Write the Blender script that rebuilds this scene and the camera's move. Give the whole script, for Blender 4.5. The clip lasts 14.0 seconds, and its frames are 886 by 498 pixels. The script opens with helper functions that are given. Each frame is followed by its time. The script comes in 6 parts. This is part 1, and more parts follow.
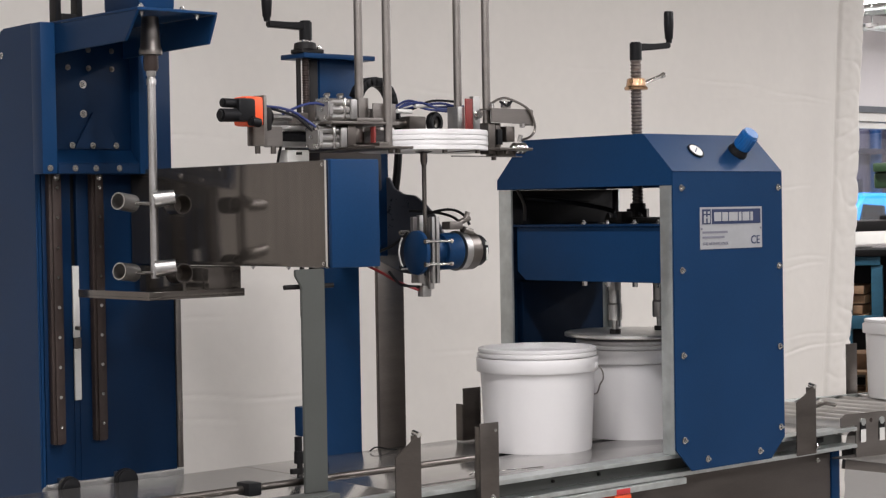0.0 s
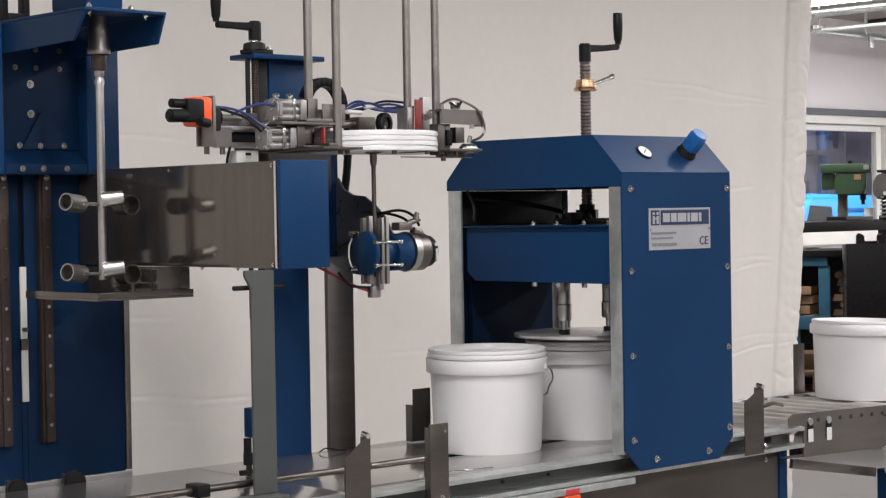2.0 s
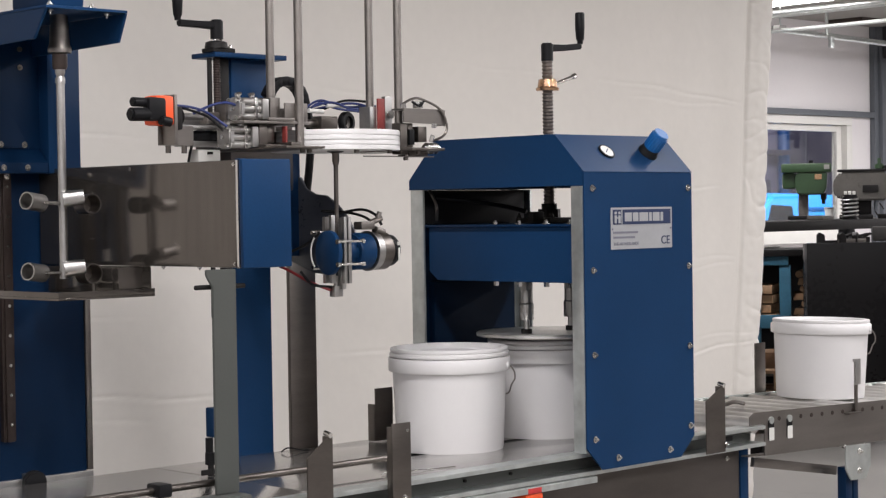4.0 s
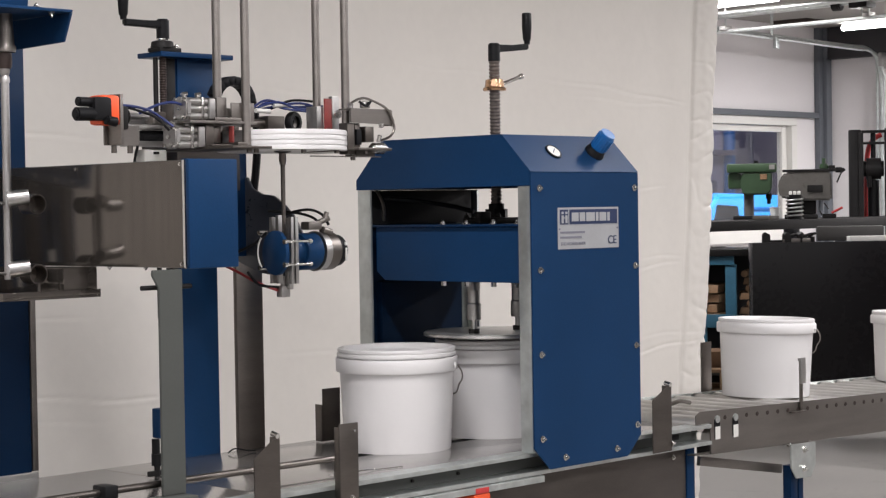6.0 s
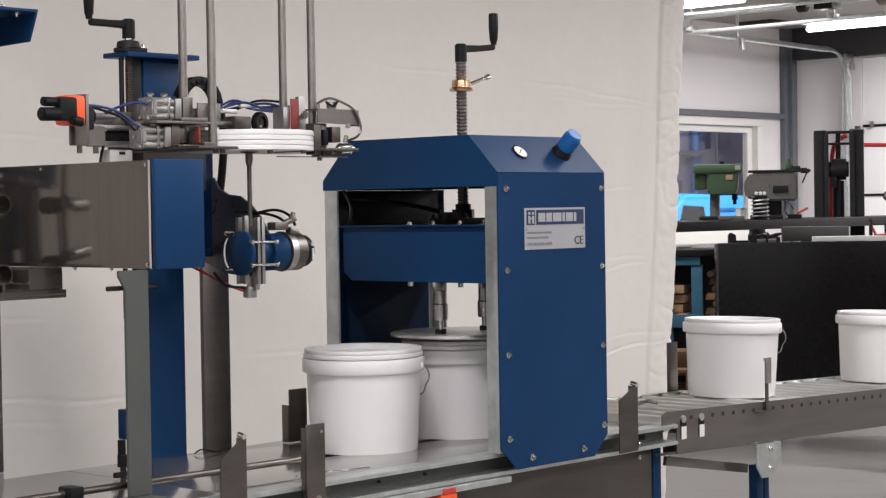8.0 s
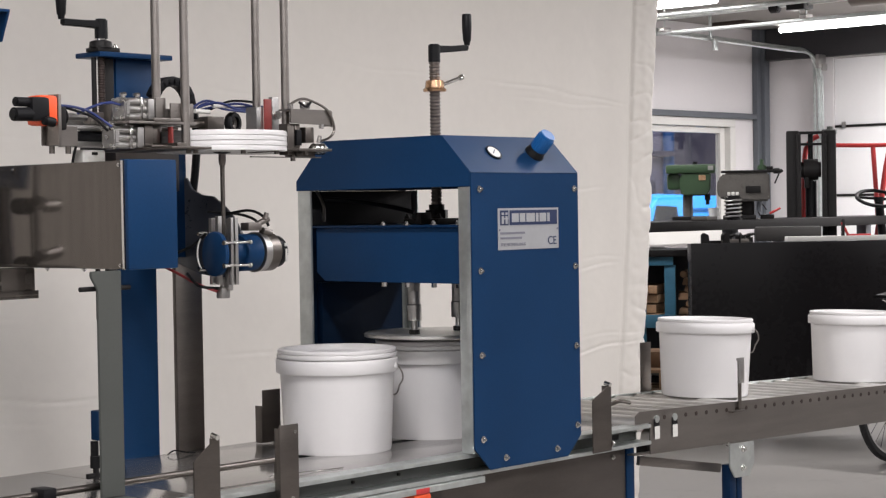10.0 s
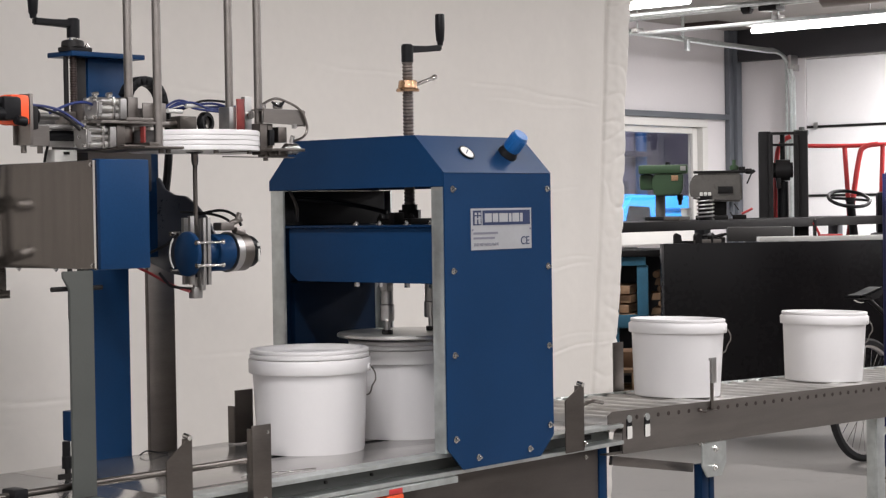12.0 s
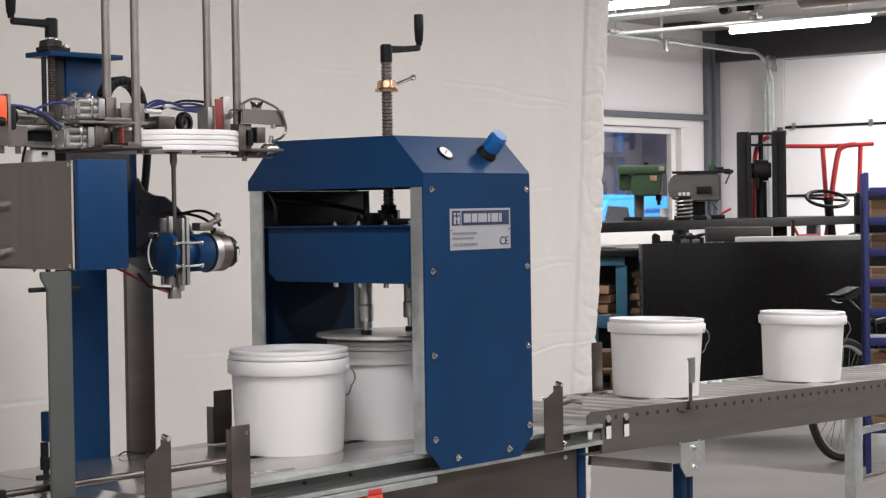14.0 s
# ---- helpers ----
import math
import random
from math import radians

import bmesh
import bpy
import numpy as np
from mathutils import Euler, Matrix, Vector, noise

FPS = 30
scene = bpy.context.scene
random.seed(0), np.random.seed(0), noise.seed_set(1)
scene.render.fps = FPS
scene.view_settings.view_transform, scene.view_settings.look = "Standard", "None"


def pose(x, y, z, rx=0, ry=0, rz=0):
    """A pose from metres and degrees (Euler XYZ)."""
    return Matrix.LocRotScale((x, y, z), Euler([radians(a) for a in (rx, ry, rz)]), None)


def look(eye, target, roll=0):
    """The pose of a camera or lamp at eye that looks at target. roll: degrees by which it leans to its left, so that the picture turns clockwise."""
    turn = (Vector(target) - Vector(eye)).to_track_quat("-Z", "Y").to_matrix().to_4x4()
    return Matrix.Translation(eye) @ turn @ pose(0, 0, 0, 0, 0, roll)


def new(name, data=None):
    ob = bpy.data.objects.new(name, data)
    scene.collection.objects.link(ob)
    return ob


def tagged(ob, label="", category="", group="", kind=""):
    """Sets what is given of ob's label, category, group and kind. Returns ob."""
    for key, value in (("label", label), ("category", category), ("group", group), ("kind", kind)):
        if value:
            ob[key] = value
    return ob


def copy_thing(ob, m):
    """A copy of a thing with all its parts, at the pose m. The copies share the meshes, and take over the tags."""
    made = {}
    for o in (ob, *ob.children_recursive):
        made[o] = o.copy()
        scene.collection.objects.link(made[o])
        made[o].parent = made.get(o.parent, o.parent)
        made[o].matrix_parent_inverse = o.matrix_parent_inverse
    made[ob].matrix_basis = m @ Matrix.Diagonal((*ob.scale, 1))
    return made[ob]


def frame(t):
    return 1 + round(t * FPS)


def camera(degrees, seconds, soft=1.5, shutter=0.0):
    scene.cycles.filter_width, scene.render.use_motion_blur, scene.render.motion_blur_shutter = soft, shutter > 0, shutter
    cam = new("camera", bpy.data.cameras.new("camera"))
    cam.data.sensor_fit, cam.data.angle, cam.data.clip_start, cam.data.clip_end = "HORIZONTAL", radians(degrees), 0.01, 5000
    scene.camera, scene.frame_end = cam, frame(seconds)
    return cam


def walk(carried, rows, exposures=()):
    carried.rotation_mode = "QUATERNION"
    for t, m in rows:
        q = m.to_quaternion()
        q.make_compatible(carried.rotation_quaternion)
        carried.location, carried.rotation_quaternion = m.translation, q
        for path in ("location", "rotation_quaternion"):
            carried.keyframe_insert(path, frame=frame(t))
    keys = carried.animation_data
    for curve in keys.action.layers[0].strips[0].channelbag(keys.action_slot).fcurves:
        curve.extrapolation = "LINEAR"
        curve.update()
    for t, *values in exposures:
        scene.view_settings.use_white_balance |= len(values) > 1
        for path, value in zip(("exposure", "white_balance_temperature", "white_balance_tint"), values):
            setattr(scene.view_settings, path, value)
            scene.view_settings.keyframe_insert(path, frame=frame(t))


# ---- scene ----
cam = camera(27.32, 14.0, 1.3)
EYE = (0.0, 0.0, 1.45)
# seconds, yaw, pitch, roll: a tripod head that pans to the right
ROWS = [
    (0.0, -41.337, -1.215, 0.945),
    (0.5, -41.550, -1.217, 0.944),
    (1.0, -41.928, -1.224, 0.933),
    (1.5, -42.445, -1.224, 0.919),
    (2.0, -42.919, -1.214, 0.916),
    (2.5, -43.284, -1.218, 0.914),
    (5.0, -44.887, -1.278, 0.891),
    (5.5, -45.411, -1.282, 0.907),
    (6.0, -45.760, -1.281, 0.906),
    (6.5, -46.023, -1.283, 0.902),
    (7.0, -46.342, -1.282, 0.903),
    (7.5, -46.601, -1.285, 0.908),
    (8.0, -46.804, -1.284, 0.897),
    (10.5, -47.823, -1.289, 0.913),
    (11.0, -48.003, -1.293, 0.897),
    (11.5, -48.236, -1.295, 0.898),
    (12.0, -48.485, -1.296, 0.875),
    (12.5, -48.673, -1.295, 0.878),
    (13.0, -48.869, -1.294, 0.878),
    (13.5, -49.004, -1.296, 0.885),
    (14.0, -49.144, -1.299, 0.888),
]
walk(cam, [(t, pose(*EYE, 90 + pitch, roll, yaw)) for t, yaw, pitch, roll in ROWS])

# ---- light ----
world = bpy.data.worlds.new("dusk_sky")
scene.world = world
world.use_nodes = True
world.node_tree.nodes["Background"].inputs[0].default_value = (0.55, 0.62, 0.85, 1)
world.node_tree.nodes["Background"].inputs[1].default_value = 0.35
scene.view_settings.exposure = 0.0
CEIL = 3.12
LAMP_WATTS = 58.0


def tube_lamp(x, y, along_y=True, watts=LAMP_WATTS):
    data = bpy.data.lights.new("unseen_tube_light", "AREA")
    data.shape, data.size, data.size_y = "RECTANGLE", 0.16, 1.5
    data.energy, data.color = watts, (1.0, 0.974, 0.988)
    ob = new("unseen_tube_light", data)
    ob.matrix_world = pose(x, y, CEIL - 0.13, 0, 0, 0 if along_y else 90)


for lx in (-4.0, -1.0, 2.0, 5.0):
    for ly in (-4.0, -0.6, 2.0):
        tube_lamp(lx, ly)
# unseen boosted lamps for the far hall; the last is added to brighten the door
for lx, ly, share in ((8.6, -1.0, 1.8), (8.6, 3.4, 1.3), (9.0, 7.0, 1.4), (12.69, 2.0, 1.8), (12.69, 5.0, 2.0), (14.0, 6.6, 2.7)):
    tube_lamp(lx, ly, watts=LAMP_WATTS * share)

# ---- materials ----


def material(name, col, rough=0.5, metal=0.0, shine=0.5, vary=0.12, size=6.0, bump=0.0, grain=80.0, stretch=(1, 1, 1), rough_vary=0.1,
             worn=None, worn_at=0.62, coat=0.0, per_piece=0.0, emit=0.0, emit_col=None):
    """A node material: two scales of noise vary the colour, the roughness and the relief."""
    m = bpy.data.materials.new(name)
    m.use_nodes = True
    nt = m.node_tree
    n, link = nt.nodes, nt.links.new
    b = n["Principled BSDF"]
    co = n.new("ShaderNodeTexCoord")
    mp = n.new("ShaderNodeMapping")
    mp.inputs["Scale"].default_value = stretch
    link(co.outputs["Object"], mp.inputs["Vector"])
    big, fine = n.new("ShaderNodeTexNoise"), n.new("ShaderNodeTexNoise")
    big.inputs["Scale"].default_value, big.inputs["Detail"].default_value = size, 4
    fine.inputs["Scale"].default_value, fine.inputs["Detail"].default_value = grain, 3
    for t in (big, fine):
        link(mp.outputs[0], t.inputs["Vector"])
    ramp = n.new("ShaderNodeValToRGB")
    ramp.color_ramp.elements[0].position, ramp.color_ramp.elements[1].position = 0.3, 0.7
    lo, hi = [max(0, c * (1 - vary)) for c in col], [min(1, c * (1 + vary)) for c in col]
    ramp.color_ramp.elements[0].color, ramp.color_ramp.elements[1].color = (*lo, 1), (*hi, 1)
    mixv = n.new("ShaderNodeMath")
    mixv.operation = "MULTIPLY_ADD"
    mixv.inputs[1].default_value = 0.35
    link(fine.outputs["Fac"], mixv.inputs[0])
    half = n.new("ShaderNodeMath")
    half.operation = "MULTIPLY"
    half.inputs[1].default_value = 0.65
    link(big.outputs["Fac"], half.inputs[0])
    link(half.outputs[0], mixv.inputs[2])
    link(mixv.outputs[0], ramp.inputs[0])
    out = ramp.outputs[0]
    if worn:
        w = n.new("ShaderNodeTexNoise")
        w.inputs["Scale"].default_value, w.inputs["Detail"].default_value, w.inputs["Roughness"].default_value = size * 2.3, 8, 0.7
        link(mp.outputs[0], w.inputs["Vector"])
        cut = n.new("ShaderNodeMapRange")
        cut.inputs["From Min"].default_value, cut.inputs["From Max"].default_value = worn_at, worn_at + 0.12
        link(w.outputs["Fac"], cut.inputs["Value"])
        mx = n.new("ShaderNodeMix")
        mx.data_type = "RGBA"
        link(cut.outputs[0], mx.inputs["Factor"])
        link(out, mx.inputs["A"])
        mx.inputs["B"].default_value = (*worn, 1)
        out = mx.outputs["Result"]
    if per_piece:
        info = n.new("ShaderNodeObjectInfo")
        hsv = n.new("ShaderNodeHueSaturation")
        rg = n.new("ShaderNodeMapRange")
        rg.inputs["To Min"].default_value, rg.inputs["To Max"].default_value = 1 - per_piece, 1 + per_piece
        link(info.outputs["Random"], rg.inputs["Value"])
        link(rg.outputs[0], hsv.inputs["Value"])
        link(out, hsv.inputs["Color"])
        out = hsv.outputs[0]
    link(out, b.inputs["Base Color"])
    rr = n.new("ShaderNodeMapRange")
    rr.inputs["To Min"].default_value, rr.inputs["To Max"].default_value = max(0.02, rough - rough_vary), min(1, rough + rough_vary)
    link(mixv.outputs[0], rr.inputs["Value"])
    link(rr.outputs[0], b.inputs["Roughness"])
    b.inputs["Metallic"].default_value = metal
    b.inputs["Specular IOR Level"].default_value = shine
    b.inputs["Coat Weight"].default_value = coat
    b.inputs["Coat Roughness"].default_value = 0.15
    if bump:
        bp = n.new("ShaderNodeBump")
        bp.inputs["Strength"].default_value, bp.inputs["Distance"].default_value = bump, 0.01
        link(mixv.outputs[0], bp.inputs["Height"])
        link(bp.outputs[0], b.inputs["Normal"])
    if emit:
        b.inputs["Emission Color"].default_value = (*(emit_col or col), 1)
        b.inputs["Emission Strength"].default_value = emit
    return m


BLUE = material("blue_lacquer", (0.0066, 0.032, 0.090), 0.38, shine=0.12, vary=0.14, size=3, bump=0.05, grain=220)
DARK_BLUE = material("deep_blue_lacquer", (0.0028, 0.018, 0.054), 0.4, shine=0.16, vary=0.15, size=3, bump=0.05, grain=220)
STEEL = material("brushed_stainless", (0.132, 0.118, 0.106), 0.10, 0.72, shine=0.4, vary=0.12, size=5, grain=90, stretch=(1, 9, 0.7), bump=0.012, rough_vary=0.05)
PLATE = material("polished_bed_steel", (0.43, 0.415, 0.40), 0.15, 0.85, vary=0.07, size=3, grain=40, bump=0.004, rough_vary=0.05)
DULL = material("dull_stainless", (0.165, 0.148, 0.135), 0.36, 1.0, vary=0.12, size=7, grain=90, stretch=(1, 1, 5), bump=0.04)
SIDE = material("mill_finish_steel", (0.24, 0.22, 0.205), 0.42, 1.0, vary=0.12, size=5, grain=70, stretch=(1, 1, 8), bump=0.04)
CHROME = material("bright_steel", (0.66, 0.65, 0.63), 0.18, 1.0, vary=0.08, size=14, grain=120, rough_vary=0.06)
ROLLER = material("zinc_plated_roller", (0.76, 0.745, 0.72), 0.42, 1.0, vary=0.10, size=10, grain=60, bump=0.02)
ZINC = material("galvanised_steel", (0.58, 0.61, 0.60), 0.38, 0.9, vary=0.16, size=22, grain=60, bump=0.03, rough_vary=0.1)
ALU = material("cast_aluminium", (0.42, 0.41, 0.40), 0.38, 1.0, vary=0.12, size=18, grain=130, bump=0.06)
SAGE = material("grey_green_paint", (0.060, 0.064, 0.059), 0.45, vary=0.1, size=7, bump=0.05, grain=200)
# darkened copy of the blue lacquer: the press interior's shade is in the colour
SHADED_BLUE = material("shaded_blue_lacquer", (0.0018, 0.009, 0.025), 0.5, shine=0.1, vary=0.12, size=3, bump=0.03, grain=220)
BROWN = material("oiled_rail_steel", (0.048, 0.034, 0.03), 0.45, 0.4, vary=0.25, size=12, bump=0.05)
BLACK = material("black_plastic", (0.007, 0.007, 0.008), 0.46, shine=0.18, vary=0.25, size=20, bump=0.06, grain=160)
IRON = material("dark_iron", (0.014, 0.013, 0.013), 0.5, 0.15, shine=0.2, vary=0.3, size=9, bump=0.08)
SCREW = material("screw_steel", (0.24, 0.21, 0.19), 0.35, 1.0, vary=0.15, size=20)
PLATE_GREY = material("worn_dark_plate", (0.045, 0.048, 0.058), 0.30, 0.0, shine=0.7, vary=0.2, size=9, bump=0.04)
ORANGE = material("orange_red_plastic", (0.75, 0.085, 0.02), 0.4, vary=0.08, size=12)
DULL_RED = material("dull_red_pad", (0.20, 0.03, 0.026), 0.5, vary=0.2, size=20)
RED = material("red_paint", (0.5, 0.035, 0.035), 0.4, vary=0.12, size=9, bump=0.04)
BRASS = material("brass", (0.60, 0.38, 0.23), 0.26, 1.0, vary=0.12, size=22)
WHITE = material("white_polypropylene", (0.67, 0.655, 0.655), 0.34, vary=0.02, size=7, bump=0.02, grain=140, rough_vary=0.06)
LIDW = material("white_lid_plastic", (0.53, 0.518, 0.515), 0.36, vary=0.03, size=9, bump=0.02, grain=140)
KNOB_BLUE = material("bright_blue_plastic", (0.006, 0.105, 0.33), 0.38, vary=0.08, size=18)
HOSE_BLUE = material("blue_hose", (0.01, 0.022, 0.11), 0.4, vary=0.1, size=20)
HOSE_RED = material("red_hose", (0.24, 0.018, 0.022), 0.4, vary=0.1, size=20)
PAPER = material("label_plate", (0.38, 0.385, 0.40), 0.4, 0.3, vary=0.05, size=20)
INK = material("label_ink", (0.010, 0.022, 0.075), 0.5, vary=0.05)
DIM_INK = material("faint_print", (0.17, 0.17, 0.21), 0.5, vary=0.1)
DIAL = material("dial_white", (0.62, 0.62, 0.60), 0.4, vary=0.03)
CLOTH = material("white_tarpaulin", (0.735, 0.70, 0.655), 0.62, vary=0.035, size=2.2, bump=0.12, grain=26, rough_vary=0.08)
# darker noise patches: uneven concrete, plus shadow spots put into the colour
FLOOR = material("sealed_concrete", (0.30, 0.285, 0.268), 0.36, vary=0.16, size=1.3, bump=0.05, grain=30, worn=(0.24, 0.225, 0.21), worn_at=0.57)
CEILING = material("grey_ceiling_board", (0.25, 0.235, 0.22), 0.8, vary=0.08, size=2, bump=0.05)
WALL = material("white_sandwich_panel", (0.66, 0.635, 0.64), 0.5, vary=0.03, size=1.5, bump=0.03, grain=40)
# lighter than WALL: the tube light falling on the door is put into its colour
DOOR_W = material("brightened_door_lacquer", (0.88, 0.87, 0.87), 0.42, vary=0.02, size=1.5, bump=0.02, grain=40)
BEAM = material("grey_steel_paint", (0.105, 0.115, 0.13), 0.5, vary=0.1, size=5, bump=0.04)
LINTEL = material("dark_grey_sheet", (0.026, 0.025, 0.028), 0.7, vary=0.12, size=2, bump=0.03)
FRAME_W = material("white_window_frame", (0.62, 0.61, 0.58), 0.4, vary=0.03, size=5)
TUBE = material("lit_tube", (1, 1, 1), 0.4, emit=26.0, emit_col=(1.0, 0.95, 0.95))
FACADE = material("dusky_facade", (0.30, 0.26, 0.34), 0.8, vary=0.12, size=0.8, bump=0.1)
FACADE_DARK = material("dusky_dark_cladding", (0.10, 0.085, 0.12), 0.7, vary=0.2, size=1.2, bump=0.1)
VAN = material("bright_blue_car_paint", (0.05, 0.36, 0.85), 0.3, vary=0.06, size=3, coat=0.5)
GREEN = material("machine_green", (0.024, 0.052, 0.022), 0.45, vary=0.18, size=9, bump=0.06, worn=(0.20, 0.19, 0.10), worn_at=0.66)
GREY = material("machine_grey", (0.085, 0.078, 0.070), 0.5, vary=0.18, size=9, bump=0.08, worn=(0.045, 0.038, 0.032), worn_at=0.56)
CHARCOAL = material("charcoal_case", (0.040, 0.037, 0.035), 0.5, vary=0.15, size=9, bump=0.05)
PANEL_BLACK = material("black_gloss_panel", (0.0085, 0.0078, 0.0085), 0.28, shine=0.12, vary=0.12, size=2, bump=0.004, grain=30, rough_vary=0.1)
TEAL = material("teal_bench_paint", (0.03, 0.12, 0.19), 0.5, vary=0.18, size=8, bump=0.06, worn=(0.10, 0.11, 0.11), worn_at=0.64)
RACK = material("royal_blue_rack", (0.010, 0.016, 0.12), 0.42, vary=0.1, size=6, bump=0.03)
CARD = material("cardboard", (0.24, 0.14, 0.08), 0.8, vary=0.14, size=7, bump=0.1, grain=60, per_piece=0.35)
WOOD = material("raw_pine", (0.34, 0.21, 0.12), 0.7, vary=0.25, size=5, stretch=(1, 8, 8), bump=0.12, per_piece=0.3)
RUBBER = material("tyre_rubber", (0.016, 0.016, 0.017), 0.75, vary=0.25, size=30, bump=0.15)
GLASS = bpy.data.materials.new("window_glass")
GLASS.use_nodes = True
GLASS.node_tree.nodes["Principled BSDF"].inputs["Transmission Weight"].default_value = 1.0
GLASS.node_tree.nodes["Principled BSDF"].inputs["Roughness"].default_value = 0.02
GLASS.node_tree.nodes["Principled BSDF"].inputs["IOR"].default_value = 1.45

# ---- building helpers ----
ORIGIN = {}


def cube(a, b, bevel=0.002, turn=None):
    """A box between two corners with rounded edges."""
    bm = bmesh.new()
    bmesh.ops.create_cube(bm, size=1)
    for v in bm.verts:
        v.co = Vector([(a[i] + b[i]) / 2 + v.co[i] * (b[i] - a[i]) for i in range(3)])
    least = min(abs(b[i] - a[i]) for i in range(3))
    if bevel and least > 0.0015:
        bmesh.ops.bevel(bm, geom=bm.edges[:], offset=min(bevel, least * 0.3), segments=2, affect="EDGES", profile=0.6)
    if turn:
        bm.transform(turn)
    return bm


def rod(p, q, r, seg=16, r2=None, bevel=0.0):
    """A round bar, or a cone, from p to q."""
    p, q = Vector(p), Vector(q)
    bm = bmesh.new()
    bmesh.ops.create_cone(bm, cap_ends=True, segments=seg, radius1=r, radius2=r if r2 is None else r2, depth=(q - p).length)
    if bevel:
        bmesh.ops.bevel(bm, geom=[e for e in bm.edges if any(len(f.verts) > 4 for f in e.link_faces)], offset=bevel, segments=2, affect="EDGES")
    bm.transform(Matrix.Translation((p + q) / 2) @ (q - p).to_track_quat("Z", "Y").to_matrix().to_4x4())
    return bm


def lathe(profile, at=(0, 0, 0), axis=(0, 0, 1), seg=32):
    """A turned form: profile rows of (radius, height) round an axis."""
    bm = bmesh.new()
    rings = []
    for r, h in profile:
        if r < 1e-5:
            rings.append([bm.verts.new((0, 0, h))])
        else:
            rings.append([bm.verts.new((r * math.cos(2 * math.pi * k / seg), r * math.sin(2 * math.pi * k / seg), h)) for k in range(seg)])
    for u, v in zip(rings, rings[1:]):
        for k in range(seg):
            j = (k + 1) % seg
            if len(u) == 1 and len(v) == 1:
                continue
            if len(u) == 1:
                bm.faces.new((u[0], v[j], v[k]))
            elif len(v) == 1:
                bm.faces.new((u[k], u[j], v[0]))
            else:
                bm.faces.new((u[k], u[j], v[j], v[k]))
    bmesh.ops.recalc_face_normals(bm, faces=bm.faces[:])
    bm.transform(Matrix.Translation(at) @ Vector(axis).to_track_quat("Z", "Y").to_matrix().to_4x4())
    return bm


def prism(outline, axis, lo, hi, bevel=0.0):
    """A plate: a 2D outline in the plane across the axis, from lo to hi along it."""
    bm = bmesh.new()
    put = {"x": lambda a, b, c: (c, a, b), "y": lambda a, b, c: (a, c, b), "z": lambda a, b, c: (a, b, c)}[axis]
    low = [bm.verts.new(put(a, b, lo)) for a, b in outline]
    high = [bm.verts.new(put(a, b, hi)) for a, b in outline]
    bm.faces.new(low)
    bm.faces.new(high)
    for k in range(len(low)):
        j = (k + 1) % len(low)
        bm.faces.new((low[k], low[j], high[j], high[k]))
    bmesh.ops.recalc_face_normals(bm, faces=bm.faces[:])
    if bevel:
        bmesh.ops.bevel(bm, geom=bm.edges[:], offset=bevel, segments=2, affect="EDGES")
    return bm


def pipe(points, r, seg=8, steps=6, closed=False):
    """A bent round wire through the points."""
    pts = [Vector(p) for p in points]
    line = []
    n = len(pts)
    for k in range(n if closed else n - 1):
        a, b, c, d = (pts[(k + o) % n] if closed else pts[min(max(k + o, 0), n - 1)] for o in (-1, 0, 1, 2))
        for s in range(steps):
            t = s / steps
            line.append(0.5 * (2 * b + (c - a) * t + (2 * a - 5 * b + 4 * c - d) * t * t + (3 * b - a - 3 * c + d) * t ** 3))
    if not closed:
        line.append(pts[-1])
    bm = bmesh.new()
    rings, up = [], None
    m = len(line)
    for k, p in enumerate(line):
        way = (line[(k + 1) % m if closed else min(k + 1, m - 1)] - line[k - 1 if closed else max(k - 1, 0)]).normalized()
        if up is None:
            up = way.orthogonal().normalized()
        up = (up - way * up.dot(way)).normalized()
        side = way.cross(up)
        rings.append([bm.verts.new(p + r * (math.cos(2 * math.pi * i / seg) * up + math.sin(2 * math.pi * i / seg) * side)) for i in range(seg)])
    for k in range(m if closed else m - 1):
        u, v = rings[k], rings[(k + 1) % m]
        for i in range(seg):
            bm.faces.new((u[i], u[(i + 1) % seg], v[(i + 1) % seg], v[i]))
    if not closed:
        bm.faces.new(rings[0])
        bm.faces.new(rings[-1])
    bmesh.ops.recalc_face_normals(bm, faces=bm.faces[:])
    return bm


def joined(*forms):
    """Several forms as one mesh."""
    out = bmesh.new()
    for bm in forms:
        me = bpy.data.meshes.new("scratch")
        bm.to_mesh(me)
        bm.free()
        out.from_mesh(me)
        bpy.data.meshes.remove(me)
    return out


def finish(bm, name, mat):
    for f in bm.faces:
        f.smooth = True
    for e in bm.edges:
        if len(e.link_faces) == 2 and e.calc_face_angle(0) > radians(38):
            e.smooth = False
    me = bpy.data.meshes.new(name)
    bm.to_mesh(me)
    bm.free()
    me.materials.append(mat)
    return me


def thing(name, label, category, at=(0, 0, 0), turn=0.0, group="", local=False):
    """An Empty at the base of a thing. local: its parts are given from that base, else in the room's metres."""
    ob = new(name)
    ob.empty_display_size = 0.1
    ob.matrix_world = pose(*at, 0, 0, turn)
    ORIGIN[ob.name] = Vector((0, 0, 0)) if local else Vector(at)
    return tagged(ob, label, category, group)


def part(name, bm, mat, parent, label=""):
    bm.transform(Matrix.Translation(-ORIGIN[parent.name]))
    ob = new(name, finish(bm, name, mat))
    ob.parent = parent
    ORIGIN[ob.name] = ORIGIN[parent.name]
    return tagged(ob, label)


def single(name, bm, mat, label, category, group="", kind=""):
    """A thing of one mesh."""
    return tagged(new(name, finish(bm, name, mat)), label, category, group, kind)


